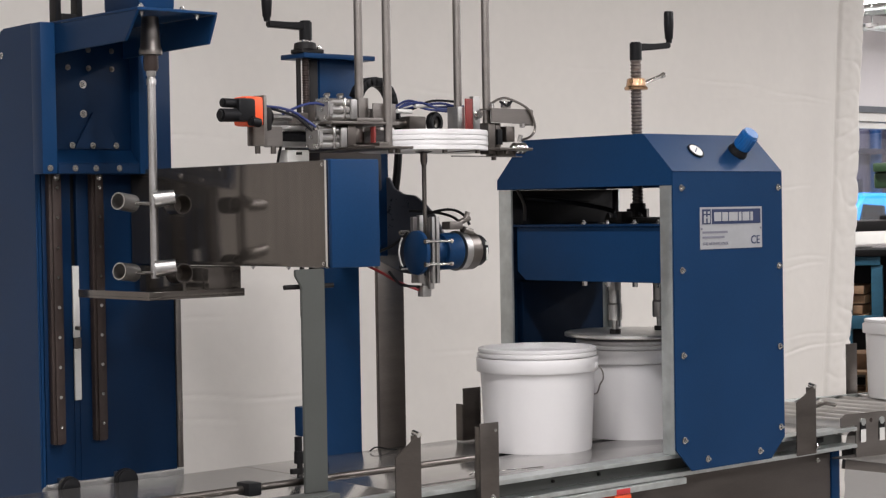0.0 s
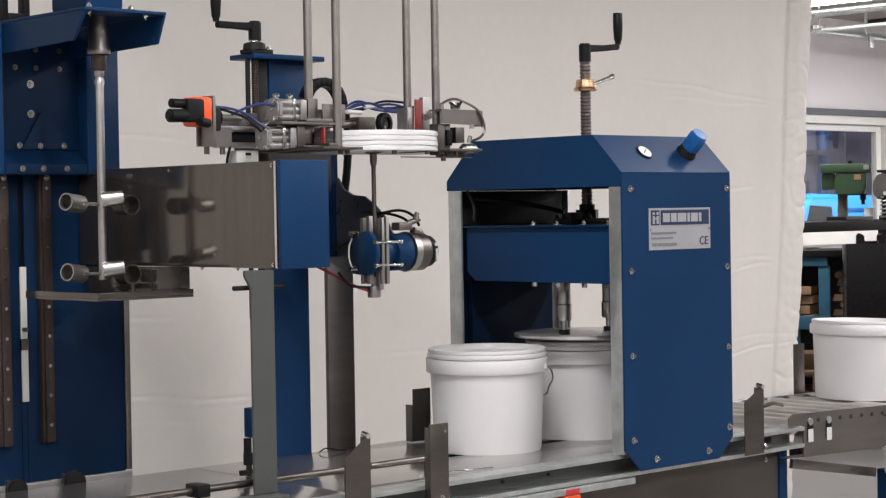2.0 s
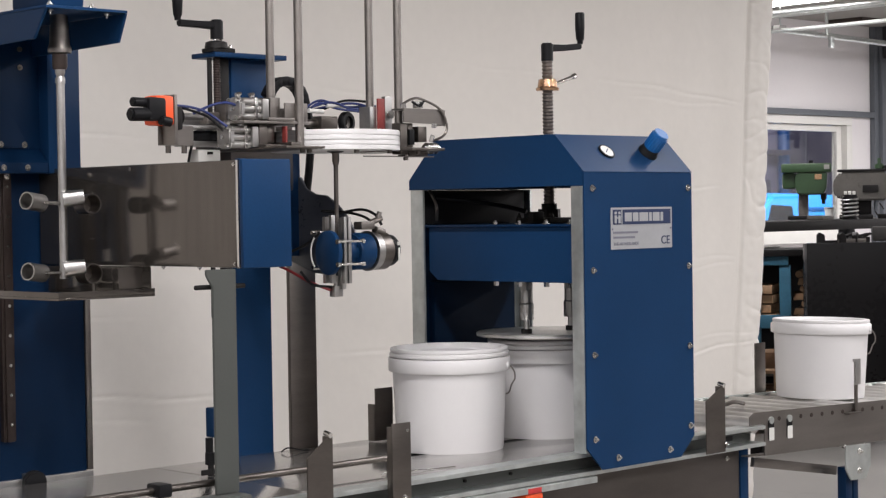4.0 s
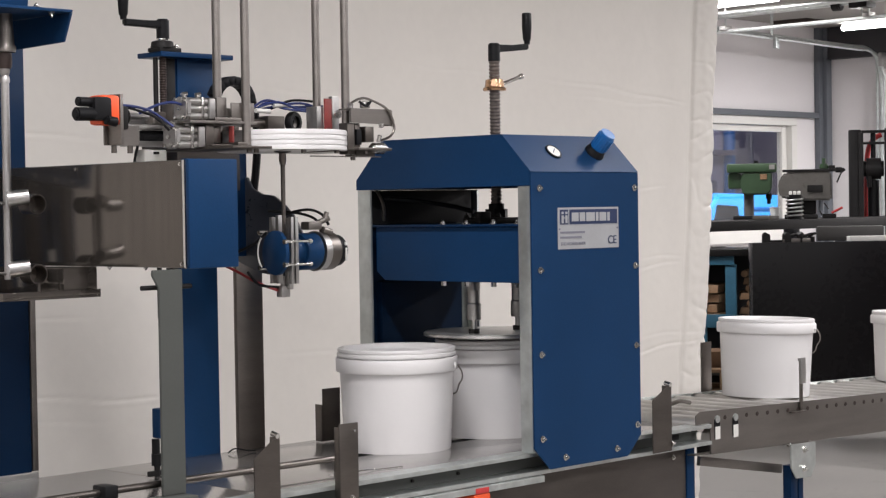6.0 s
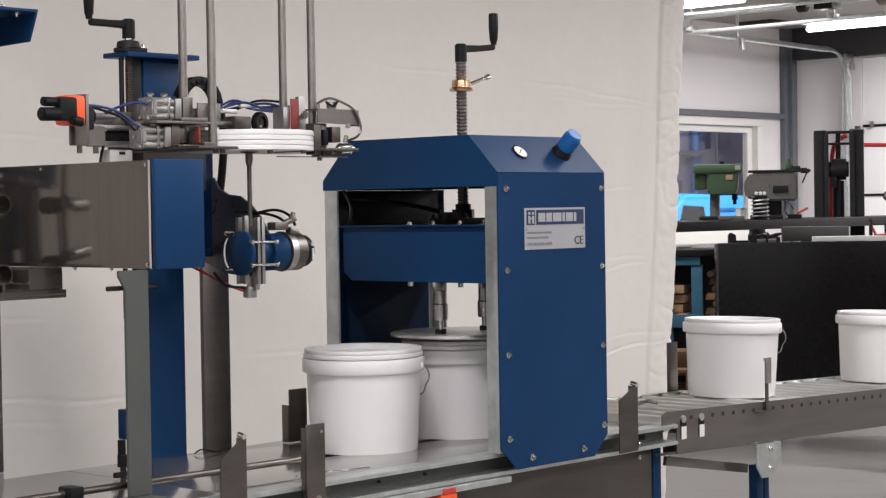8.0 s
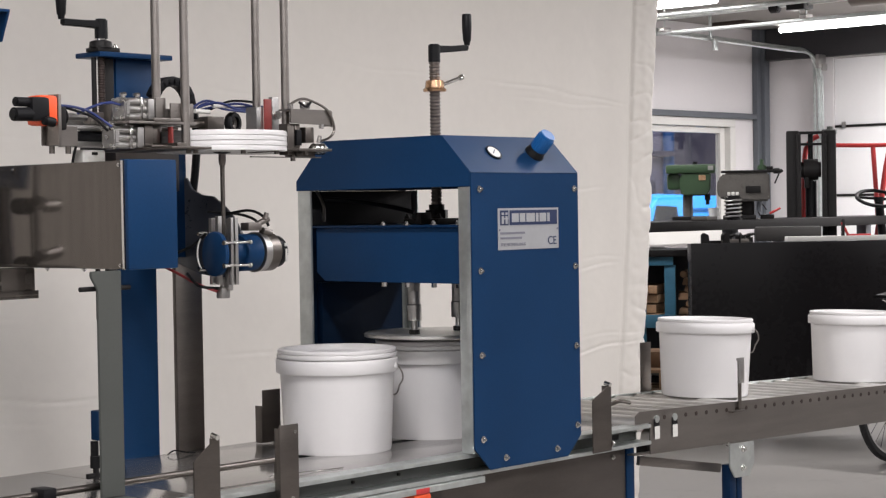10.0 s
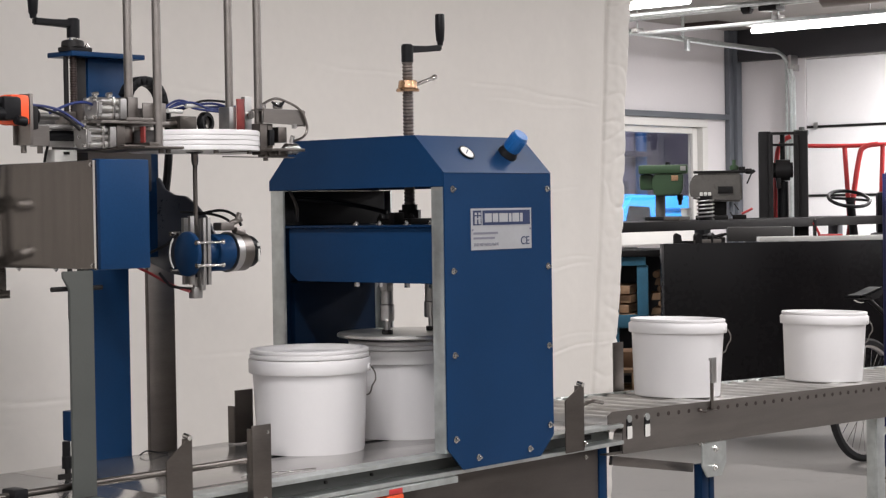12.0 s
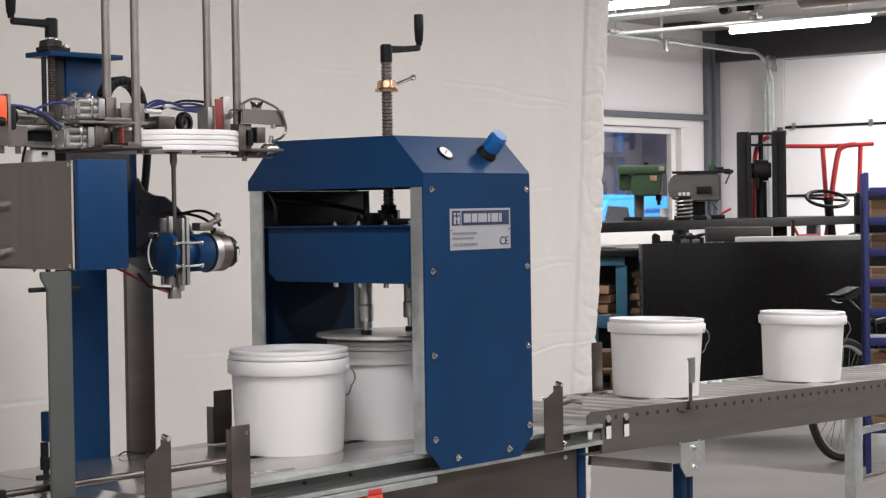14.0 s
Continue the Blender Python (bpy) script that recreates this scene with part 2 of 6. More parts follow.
def structure(name, bm, mat, label="", category=""):
    return single(name, bm, mat, label, category, kind="structure")


def screw(parent, p, way, r=0.009, mat=CHROME, name="bolt"):
    """A hexagon bolt with its washer, standing on a face."""
    p, way = Vector(p), Vector(way).normalized()
    return part(name, joined(rod(p, p + way * 0.002, r * 1.25, 14), rod(p + way * 0.002, p + way * r * 1.0, r * 0.82, 6), rod(p + way * r, p + way * r * 1.55, r * 0.45, 8)), mat, parent)


def letters(body, size, at, mat, parent, name="print"):
    """Printed words on a face that looks along -y."""
    cu = bpy.data.curves.new("words", "FONT")
    cu.body, cu.size, cu.extrude = body, size, 0.0003
    tmp = new("words", cu)
    bpy.context.view_layer.update()
    me = bpy.data.meshes.new_from_object(tmp.evaluated_get(bpy.context.evaluated_depsgraph_get()))
    bpy.data.objects.remove(tmp)
    bm = bmesh.new()
    bm.from_mesh(me)
    bm.transform(pose(*at, 90, 0, 0))
    return part(name, bm, mat, parent)

# ---- the hall ----
X0, X1, Y0, Y1 = -8.0, 15.2, -8.0, 9.65
structure("floor", cube((X0 - 0.2, Y0 - 0.2, -0.12), (X1 + 0.2, Y1 + 0.2, 0), 0), FLOOR, "smooth grey sealed concrete workshop floor", "floor")
structure("ceiling", cube((X0 - 0.2, Y0 - 0.2, CEIL), (X1 + 0.2, Y1 + 0.2, CEIL + 0.15), 0), CEILING, "dull grey board ceiling of the workshop", "ceiling")
# unseen walls, added to close the hall round its lamps
structure("wall_west", cube((X0 - 0.2, Y0, 0), (X0, Y1, CEIL), 0), WALL, "plain white wall out of view, added to close the hall", "wall")
structure("wall_south", cube((X0 - 0.2, Y0 - 0.2, 0), (X1 + 0.2, Y0, CEIL), 0), WALL, "plain white wall out of view, added to close the hall", "wall")

# wall with the window: the opening runs from WX0 to WX1
WX0, WX1, WZ0, WZ1 = 11.9, 14.69, 1.10, 2.245
north = joined(cube((X0, Y1, 0), (WX0, Y1 + 0.2, CEIL), 0), cube((WX1, Y1, 0), (X1 + 0.2, Y1 + 0.2, CEIL), 0),
               cube((WX0, Y1, 0), (WX1, Y1 + 0.2, WZ0), 0), cube((WX0, Y1, WZ1), (WX1, Y1 + 0.2, CEIL), 0))
structure("wall_north", north, WALL, "white sandwich panel wall with a window", "wall")
win = structure("window_1", joined(cube((WX0, Y1 - 0.03, WZ1 - 0.07), (WX1, Y1 + 0.12, WZ1), 0.004), cube((WX1 - 0.09, Y1 - 0.03, WZ0), (WX1, Y1 + 0.12, WZ1 - 0.072), 0.004),
                                 cube((WX0, Y1 - 0.03, WZ0), (WX0 + 0.09, Y1 + 0.12, WZ1 - 0.072), 0.004)), FRAME_W, "white framed workshop window onto the yard", "window")
ORIGIN[win.name] = Vector((0, 0, 0))
part("sash", joined(cube((WX1 - 0.17, Y1 + 0.03, WZ0 + 0.12), (WX1 - 0.092, Y1 + 0.09, WZ1 - 0.075), 0.004), cube((WX0 + 0.1, Y1 + 0.03, WZ1 - 0.13), (WX1 - 0.172, Y1 + 0.09, WZ1 - 0.075), 0.004)), FRAME_W, win)
part("window_sill", cube((WX0 + 0.092, Y1 - 0.10, WZ0 - 0.01), (WX1 - 0.092, Y1 + 0.11, WZ0 + 0.115), 0.006), FRAME_W, win, "deep white window sill")
pane = part("pane", cube((WX0 + 0.1, Y1 + 0.055, WZ0 + 0.12), (WX1 - 0.17, Y1 + 0.063, WZ1 - 0.132), 0), GLASS, win)
pane.visible_shadow = False

# end wall with the sectional door
DY0, DY1, DZ = 3.6, 8.86, 2.80
structure("wall_east", joined(cube((X1, Y0, 0), (X1 + 0.2, DY0, CEIL), 0), cube((X1, DY1, 0), (X1 + 0.2, Y1, CEIL), 0), cube((X1, DY0, DZ), (X1 + 0.2, DY1, CEIL), 0)), WALL,
          "white sandwich panel end wall round a door", "wall")
door = structure("door_1", cube((X1 + 0.06, DY0 + 0.004, 0), (X1 + 0.075, DY1 - 0.004, DZ - 0.002), 0), DOOR_W, "closed white sectional overhead door", "door")
ORIGIN[door.name] = Vector((0, 0, 0))
for z0, z1 in ((0.0, 0.86), (0.868, 1.507), (1.515, 2.155), (2.163, DZ - 0.004)):
    part("panel", cube((X1 + 0.012, DY0 + 0.006, z0), (X1 + 0.06, DY1 - 0.006, z1), 0.006), DOOR_W, door)
for z in (2.159, 1.511):
    part("seam_strip", cube((X1 + 0.002, DY0 + 0.01, z - 0.012), (X1 + 0.0118, DY1 - 0.01, z + 0.012), 0.002), IRON, door, "dark rubber joint strip")
for y, z in ((7.95, 2.17), (8.75, 2.17), (7.0, 2.17)):
    part("hinge", cube((X1 - 0.016, y - 0.02, z - 0.03), (X1 + 0.001, y + 0.02, z + 0.03), 0.005), ALU, door)
structure("trim_lintel", cube((X1 - 0.10, Y0 + 0.5, 2.815), (X1 - 0.004, Y1 - 0.11, CEIL - 0.003), 0.004), LINTEL, "dark grey sheet band over the door", "lintel")
structure("trim_column", joined(cube((X1 - 0.10, Y1 - 0.10, 0.001), (X1 - 0.012, Y1 - 0.004, CEIL - 0.002), 0.006), cube((X1 - 0.17, Y1 - 0.06, 0.001), (X1 - 0.102, Y1 - 0.004, CEIL - 0.002), 0.004)), BEAM,
          "grey painted steel corner column", "column")
structure("trim_beam", cube((6.0, Y1 - 0.06, 2.252), (X1 - 0.173, Y1 - 0.034, 2.306), 0.004), BEAM, "grey painted steel wall beam", "beam")

# door track: up the wall, round a bend, then back under the ceiling
track = thing("door_track", "galvanised steel track of the overhead door", "door track", (X1 - 0.05, 8.93, 0.0))
TZ = 2.84
for name, off in (("upright_rail", 0.012), ("upper_rail", 0.045)):
    z = TZ + off * 0.8
    xw = X1 - 0.06 - off * 0.3
    pts = [(xw, 8.93 + off, 0.02), (xw, 8.93 + off, 1.4), (xw, 8.93 + off, z - 0.34), (xw - 0.03, 8.93 + off, z - 0.2), (xw - 0.12, 8.93 + off, z - 0.06), (xw - 0.3, 8.93 + off, z),
           (xw - 0.6, 8.93 + off, z), (13.0, 8.93 + off, z + 0.03), (12.0, 8.93 + off, z + 0.045)]
    part(name, pipe(pts, 0.015, 8, 5), ZINC, track)
part("wall_angle", cube((X1 - 0.12, 8.992, 0.001), (X1 - 0.09, 9.01, 2.80), 0.003), ZINC, track)
part("cable_bracket", joined(cube((X1 - 0.24, 8.87, 2.70), (X1 - 0.11, 8.91, 2.83), 0.01), cube((X1 - 0.2, 8.85, 2.68), (X1 - 0.12, 8.875, 2.74), 0.008)), ALU, track, "pale cast bearing bracket")
part("floor_bracket", joined(cube((X1 - 0.16, 8.80, 2.08), (X1 - 0.05, 8.9, 2.13), 0.008), cube((X1 - 0.10, 8.84, 2.0), (X1 - 0.05, 8.88, 2.16), 0.008)), SAGE, track)
part("shaft", rod((12.1, 8.97, 2.98), (12.1, 3.8, 2.98), 0.02, 12), ZINC, track)
for x in (13.3,):
    part("hanger", joined(cube((x, 8.955, TZ + 0.05), (x + 0.025, 8.975, CEIL), 0.002), cube((x - 0.02, 8.90, TZ - 0.06), (x + 0.03, 8.93, TZ + 0.04), 0.004)), ZINC, track)

# lighting trunk and tubes
trunk = thing("lighting_trunk", "pale metal trunking with fluorescent tubes under the ceiling", "lighting trunk", (12.4, 6.0, CEIL))
part("rail", cube((12.375, -6.0, 2.850), (12.425, 9.0, 2.880), 0.006), ZINC, trunk)
for y in (-4.0, -1.0, 2.0, 5.0, 7.46, 8.8):
    part("hanger", rod((12.4, y, 2.882), (12.4, y, CEIL), 0.008, 8), ZINC, trunk)
    part("clamp", cube((12.35, y - 0.03, 2.87), (12.45, y + 0.03, 2.91), 0.006), ALU, trunk)


def tube_fitting(x, y, z, length):
    t = thing("fluorescent_lamp", "lit white fluorescent tube, two in view and three added", "ceiling lamp", (x, y, z), group="fluorescent lamps")
    part("tube", rod((x, y - length / 2, z), (x, y + length / 2, z), 0.023, 14, bevel=0.008), TUBE, t)
    part("housing", cube((x - 0.06, y - length / 2 - 0.03, z + 0.034), (x + 0.06, y + length / 2 + 0.03, z + 0.075), 0.008), FRAME_W, t)
    for s in (-1, 1):
        part("hanger", rod((x, y + s * length * 0.35, z + 0.07), (x, y + s * length * 0.35, CEIL), 0.005, 8), ZINC, t)


tube_fitting(12.69, 7.26, 2.838, 1.24)
tube_fitting(11.86, 8.57, 3.02, 1.3)
# the next three are out of view, added to brighten the door wall
tube_fitting(13.6, 5.0, 2.95, 1.5)
tube_fitting(14.2, 5.0, 2.95, 2.4)
tube_fitting(14.2, 2.5, 2.95, 2.4)
motor = thing("ceiling_drive", "dark door drive with a shaft under the ceiling", "door drive", (12.3, 7.6, CEIL))
part("gearbox", cube((12.2, 7.36, 2.93), (12.34, 7.52, CEIL), 0.01), IRON, motor)
part("drive_wheel", rod((12.27, 7.62, 2.97), (12.27, 7.7, 2.97), 0.045, 20, bevel=0.01), IRON, motor)
part("motor_body", joined(rod((12.27, 6.1, 2.99), (12.27, 7.0, 2.99), 0.075, 20, bevel=0.02), cube((12.2, 6.2, 3.05), (12.34, 6.9, CEIL), 0.005)), SIDE, motor)
part("shaft", rod((12.27, 7.0, 2.985), (12.27, 8.9, 2.97), 0.018, 10), ZINC, motor)
single("ceiling_vent", cube((14.15, 9.15, CEIL - 0.035), (14.5, 9.55, CEIL), 0.006), BROWN, "dark brown square vent in the ceiling", "ceiling vent")

# the yard behind the window
structure("ground_yard", cube((6, Y1 + 0.2, -0.15), (26, 26, -0.03), 0), FLOOR, "grey paved yard behind the hall", "yard")
fac = thing("neighbour_building", "dusky purple-grey building across the yard", "building", (17, 19.0, 0))
part("wall", cube((9, 18.0, 0), (36, 18.6, 7), 0.01), FACADE, fac)
part("cladding", cube((25.45, 17.9, 0), (29.5, 17.996, 7), 0.01), FACADE_DARK, fac, "dark cladding")
part("downpipe", rod((25.25, 17.88, 0), (25.25, 17.88, 7), 0.10, 12), KNOB_BLUE, fac, "pale blue downpipe")
part("canopy", cube((23.8, 17.5, 2.25), (25.0, 17.995, 2.33), 0.01), FACADE_DARK, fac)
part("dark_door", cube((23.6, 17.93, 0), (24.95, 17.997, 1.85), 0.01), FACADE_DARK, fac)
van = thing("blue_van", "bright blue van parked in the yard", "van", (20.6, 13.6, -0.03))
part("body", prism([(17.6, 0.30), (23.6, 0.30), (23.6, 1.25), (23.1, 1.46), (18.0, 1.58), (17.6, 1.25)], "y", 12.9, 14.6, 0.05), VAN, van)
part("side_window", prism([(17.85, 1.16), (18.42, 1.16), (18.36, 1.42), (17.95, 1.44)], "y", 12.885, 12.905), BLACK, van, "dark side window")
part("body_crease", cube((18.5, 12.886, 1.36), (23.0, 12.904, 1.40), 0.004), KNOB_BLUE, van)
for x in (18.7, 22.3):
    w = part("wheel", rod((x, 12.86, 0.33), (x, 13.05, 0.33), 0.33, 24, bevel=0.03), RUBBER, van)
    part("rim", rod((x, 12.845, 0.33), (x, 12.862, 0.33), 0.2, 20), ALU, w)
# unseen lamp added to brighten the van and the facade
ydata = bpy.data.lights.new("yard_fill", "AREA")
ydata.shape, ydata.size, ydata.energy, ydata.color = "DISK", 1.5, 700.0, (0.8, 0.86, 1.0)
yl = new("yard_fill", ydata)
yl.matrix_world = look((18.0, 10.6, 4.6), (19.6, 14.0, 1.2))


# ---- the curtain behind the line ----
CREASES = ((2.75, 3.55, 0.918, -0.05, 0.010), (2.95, 3.2, 0.852, -0.10, 0.007), (2.9, 3.15, 1.15, -0.02, 0.006), (2.85, 3.2, 1.69, -0.02, 0.008), (5.75, 6.29, 0.842, 0.07, 0.011),
           (5.85, 6.28, 0.905, 0.03, 0.006), (5.75, 6.12, 1.185, 0.05, 0.008), (5.85, 6.15, 1.225, 0.02, 0.006), (5.6, 6.05, 1.53, -0.02, 0.007), (5.3, 6.2, 1.93, -0.05, 0.012),
           (5.45, 6.15, 1.88, -0.02, 0.006), (4.5, 5.1, 1.98, -0.06, 0.007), (3.9, 4.5, 0.98, -0.02, 0.006), (3.85, 4.3, 1.86, -0.07, 0.006), (1.2, 2.4, 1.35, 0.03, 0.008))
HEM = 0.145


def curtain():
    """A hanging tarpaulin: slow sway, fold lines from storage, sharp creases and a sewn, puckered hem."""
    bm = bmesh.new()
    nz = 520
    left, low, high = -4.5, 0.03, CEIL - 0.06
    offs = [11.0 * (1 - (i / 210) ** 0.8) + 0.42 for i in range(210)] + [0.42 - 0.42 * i / 84 for i in range(85)]
    grid = []
    for o in offs:
        col = []
        for k in range(nz + 1):
            z = low + (high - low) * k / nz
            ragged = 0.004 * math.sin(5.0 * z + 1) + 0.002 * math.sin(19 * z) + 0.004 * noise.noise((0, 2, z * 17))
            x = 6.41 + 0.091 * (z - 2.33) - o + ragged * math.exp(-o / 0.05)
            y = 4.60 + 0.05 * noise.noise((x * 0.45, 0.3, z * 0.28)) + 0.012 * noise.noise((x * 1.3, 4, z * 0.6))
            y += math.exp(-o / 0.55) * (0.006 * math.sin(x * 9.5 + 0.5 * math.sin(z * 1.3)) + 0.002 * math.sin(x * 23 + z))
            y += 0.004 * noise.noise((x * 4.0, 9, z * 1.4))
            for c0, c1, cz, slope, deep in CREASES:
                if c0 < x < c1:
                    d = z - cz - slope * (x - c0) - 0.010 * math.sin(5 * x + 7 * c0) - 0.004 * math.sin(17 * x)
                    if abs(d) < 0.05:
                        fade = math.sin(math.pi * (x - c0) / (c1 - c0)) ** 0.6
                        y += 0.27 * deep * fade * (math.exp(-(d / 0.005) ** 2) - 0.5 * math.exp(-((d + 0.009) / 0.006) ** 2))
            if o < HEM:
                q = (HEM - o) / HEM
                y -= 0.006 * min(1, q * 12) + 0.003 * math.sin(math.pi * q)
                pucker = noise.noise((o * 5, 5, z * 9))
                y += 0.009 * max(0, 0.16 - abs(pucker)) / 0.16 * (0.35 + 0.65 * abs(2 * q - 1)) * (0.6 + noise.noise((3, 1, z * 3)))
                y += 0.0025 * noise.noise((o * 22, 2, z * 30))
            elif o < HEM + 0.02:
                y += 0.004
            col.append(bm.verts.new((x, y, z)))
        grid.append(col)
    for u, v in zip(grid, grid[1:]):
        for k in range(nz):
            bm.faces.new((u[k], v[k], v[k + 1], u[k + 1]))
    return bm


cur = single("curtain", curtain(), CLOTH, "off-white tarpaulin curtain hanging behind the machines, creased", "curtain")
thick = cur.modifiers.new("thickness", "SOLIDIFY")
thick.thickness, thick.offset = 0.004, 1.0
single("curtain_rail", rod((-4.6, 4.6, CEIL - 0.05), (6.7, 4.6, CEIL - 0.05), 0.025, 12), ZINC, "round galvanised curtain rail under the ceiling", "curtain rail")

# ---- the bucket line: bed, rails, guides ----
BED = 0.86
line = thing("bucket_conveyor", "stainless bucket conveyor with a polished bed and galvanised rails", "conveyor", (2.6, 3.2, 0))
for x0, x1 in ((0.6, 2.448), (2.45, 3.548), (3.55, 3.975)):
    if x0 == 2.45:
        for y0, y1 in ((2.945, 3.178), (3.222, 3.50)):
            part("bed_plate", cube((x0, y0, BED - 0.006), (x1, y1, BED), 0.001), PLATE, line, "polished steel bed plate")
        for a, b in ((x0, 2.95), (3.42, x1)):
            part("bed_plate", cube((a, 3.1785, BED - 0.006), (b, 3.2215, BED), 0.001), PLATE, line)
        # black strip in the narrow gap between the bed plates
        part("gap_strip", cube((2.951, 3.1785, BED - 0.0064), (3.419, 3.2215, BED - 0.005), 0), BLACK, line, "black strip set low in a gap of the bed")
    else:
        part("bed_plate", cube((x0, 2.945, BED - 0.006), (x1, 3.50, BED), 0.001), PLATE, line, "polished steel bed plate")
part("bed_frame", cube((0.6, 2.96, BED - 0.06), (3.97, 3.49, BED - 0.0065), 0.003), SIDE, line)
prof = [(2.892, 0.86), (2.944, 0.86), (2.944, 0.805), (2.892, 0.805), (2.892, 0.815), (2.941, 0.815), (2.941, 0.850), (2.892, 0.850)]
part("front_rail", prism(prof, "x", 0.6, 3.99, 0.0012), ZINC, line, "galvanised channel rail")
part("back_rail", prism([(3.505, 0.85), (3.545, 0.85), (3.545, 0.80), (3.505, 0.80)], "x", 0.6, 3.99, 0.002), ZINC, line)
# darker strip: the shade in the channel's recess is put into its colour
part("rail_recess_shade", cube((0.62, 2.937, 0.8155), (3.98, 2.9405, 0.8495), 0), SAGE, line, "grey strip that shades the rail recess")
part("rail_slot", cube((3.82, 2.934, 0.824), (3.90, 2.9368, 0.838), 0.001), BLACK, line)
for x in (2.9, 3.05, 3.4):
    part("slot_nut", rod((x, 2.932, 0.832), (x, 2.9368, 0.832), 0.004, 10), IRON, line)
part("lower_lip", prism([(2.885, 0.802), (2.899, 0.804), (2.899, 0.790), (2.885, 0.787)], "x", 1.6, 3.30, 0.001), ZINC, line)
part("front_panel", cube((2.655, 2.955, 0.25), (3.955, 2.963, 0.803), 0.002), DULL, line, "plain stainless side panel")
screw(line, (3.90, 2.955, 0.775), (0, -1, 0), 0.005)
for x, y in ((3.958, 2.952), (3.958, 3.48), (0.9, 2.97), (0.9, 3.46), (2.2, 2.97), (2.2, 3.46)):
    part("leg", cube((x, y, 0), (x + 0.035, y + 0.035, 0.80), 0.003), BLUE, line, "blue painted leg")
    part("levelling_foot", rod((x + 0.017, y + 0.017, 0.0), (x + 0.017, y + 0.017, 0.02), 0.03, 16), BLACK, line)
part("cross_tie", cube((0.92, 2.975, 0.2), (3.96, 3.0, 0.24), 0.003), BLUE, line)

# side guides
part("guide_bar", rod((1.2, 3.02, 0.896), (2.765, 3.02, 0.894), 0.0075, 14), DULL, line, "round stainless guide bar")
for x in (1.6, 2.105):
    part("bar_clamp", cube((x, 2.995, 0.882), (x + 0.032, 3.04, 0.909), 0.004), BLACK, line, "black clamp block")


def guide_plate(x0, x1, y, z0, zl, zr, turned=0.03):
    """An upright bent guide plate with a slanted top."""
    return joined(prism([(x0, z0), (x1, z0), (x1, zr), (x1 - 0.006, zr + 0.002), (x0, zl)], "y", y, y + 0.003, 0.0008),
                  cube((x1 - 0.003, y + 0.0031, z0 + 0.02), (x1, y + turned, zr - 0.004), 0.0008))


for x0, x1, zl, zr in ((2.385, 2.455, 0.943, 0.985), (3.708, 3.788, 0.948, 0.984)):
    g = part("guide_plate", guide_plate(x0, x1, 2.872, 0.812, zl, zr), DULL, line, "upright stainless guide plate")
    screw(g, (x1 - 0.004, 2.872, 0.83), (1, -0.4, 0), 0.007)
    part("end_screw", rod((x1 - 0.008, 2.869, zr), (x1 - 0.008, 2.887, zr + 0.004), 0.006, 10), CHROME, g)
part("bar_stud", rod((2.745, 3.02, BED), (2.745, 3.02, 0.889), 0.006, 10), DULL, line)
g = part("guide_plate", joined(cube((2.622, 2.872, 0.80), (2.676, 2.876, 0.992), 0.0015), cube((2.622, 2.8765, 0.81), (2.625, 2.89, 0.985), 0.001)), DULL, line)
screw(g, (2.655, 2.872, 0.83), (0, -1, 0), 0.006)
screw(g, (2.665, 2.872, 0.975), (0, -1, 0), 0.003)
part("guide_plate", joined(cube((3.098, 3.455, 0.8605), (3.158, 3.458, 0.995), 0.001), cube((3.094, 3.455, 0.8605), (3.0975, 3.48, 0.955), 0.001)), DULL, line)
part("loose_wire", pipe([(2.70, 2.995, 0.8625), (2.735, 3.0, 0.869), (2.755, 2.985, 0.863), (2.79, 2.975, 0.866), (2.83, 2.98, 0.8625), (2.9, 2.965, 0.8625)], 0.0014, 6), CHROME, line, "thin bent wire")
part("loose_wire", pipe([(2.80, 3.47, 0.8625), (2.815, 3.462, 0.872), (2.85, 3.455, 0.864), (2.87, 3.45, 0.8625)], 0.002, 6), BLACK, line)

valve = thing("emergency_stop", "orange-red emergency stop housing below the rail", "emergency stop", (3.095, 2.93, 0.70))
part("housing", cube((3.050, 2.885, 0.70), (3.108, 2.954, 0.7865), 0.006), ORANGE, valve)
part("button", joined(rod((3.08, 2.885, 0.75), (3.08, 2.872, 0.75), 0.012, 16), rod((3.08, 2.872, 0.75), (3.08, 2.860, 0.75), 0.022, 20, bevel=0.004)), BLACK, valve)
part("cap", cube((3.056, 2.884, 0.7866), (3.102, 2.89, 0.800), 0.002), RED, valve)

# ---- lifting column with the cross beam ----
col = thing("lifting_column", "tall blue steel lifting column with rails, hood and hanging rod", "machine column", (2.25, 3.85, 0))
TY = 3.754
part("body", joined(cube((2.074, TY, 0.0), (2.150, 3.90, 1.86), 0.004), cube((2.164, TY, 0.0), (2.429, 3.90, 1.86), 0.004), cube((2.1502, TY + 0.001, 0.0), (2.1638, 3.90, 1.02), 0), cube((2.08, TY + 0.03, 0.0), (2.42, 3.905, 1.855), 0.0)), DARK_BLUE, col)
part("edge_strip", cube((2.4295, TY - 0.004, 0.835), (2.445, TY + 0.02, 1.335), 0.002), SIDE, col, "narrow stainless edge strip")
part("side_cover", prism([(TY - 0.002, 0.0), (3.975, 0.0), (3.965, 1.82), (3.905, 1.893), (TY + 0.01, 1.895), (TY - 0.002, 1.885)], "x", 2.060, 2.073, 0.004), BLUE, col, "blue side cover")
screw(col, (2.060, 3.90, 1.83), (-1, 0, 0), 0.006)
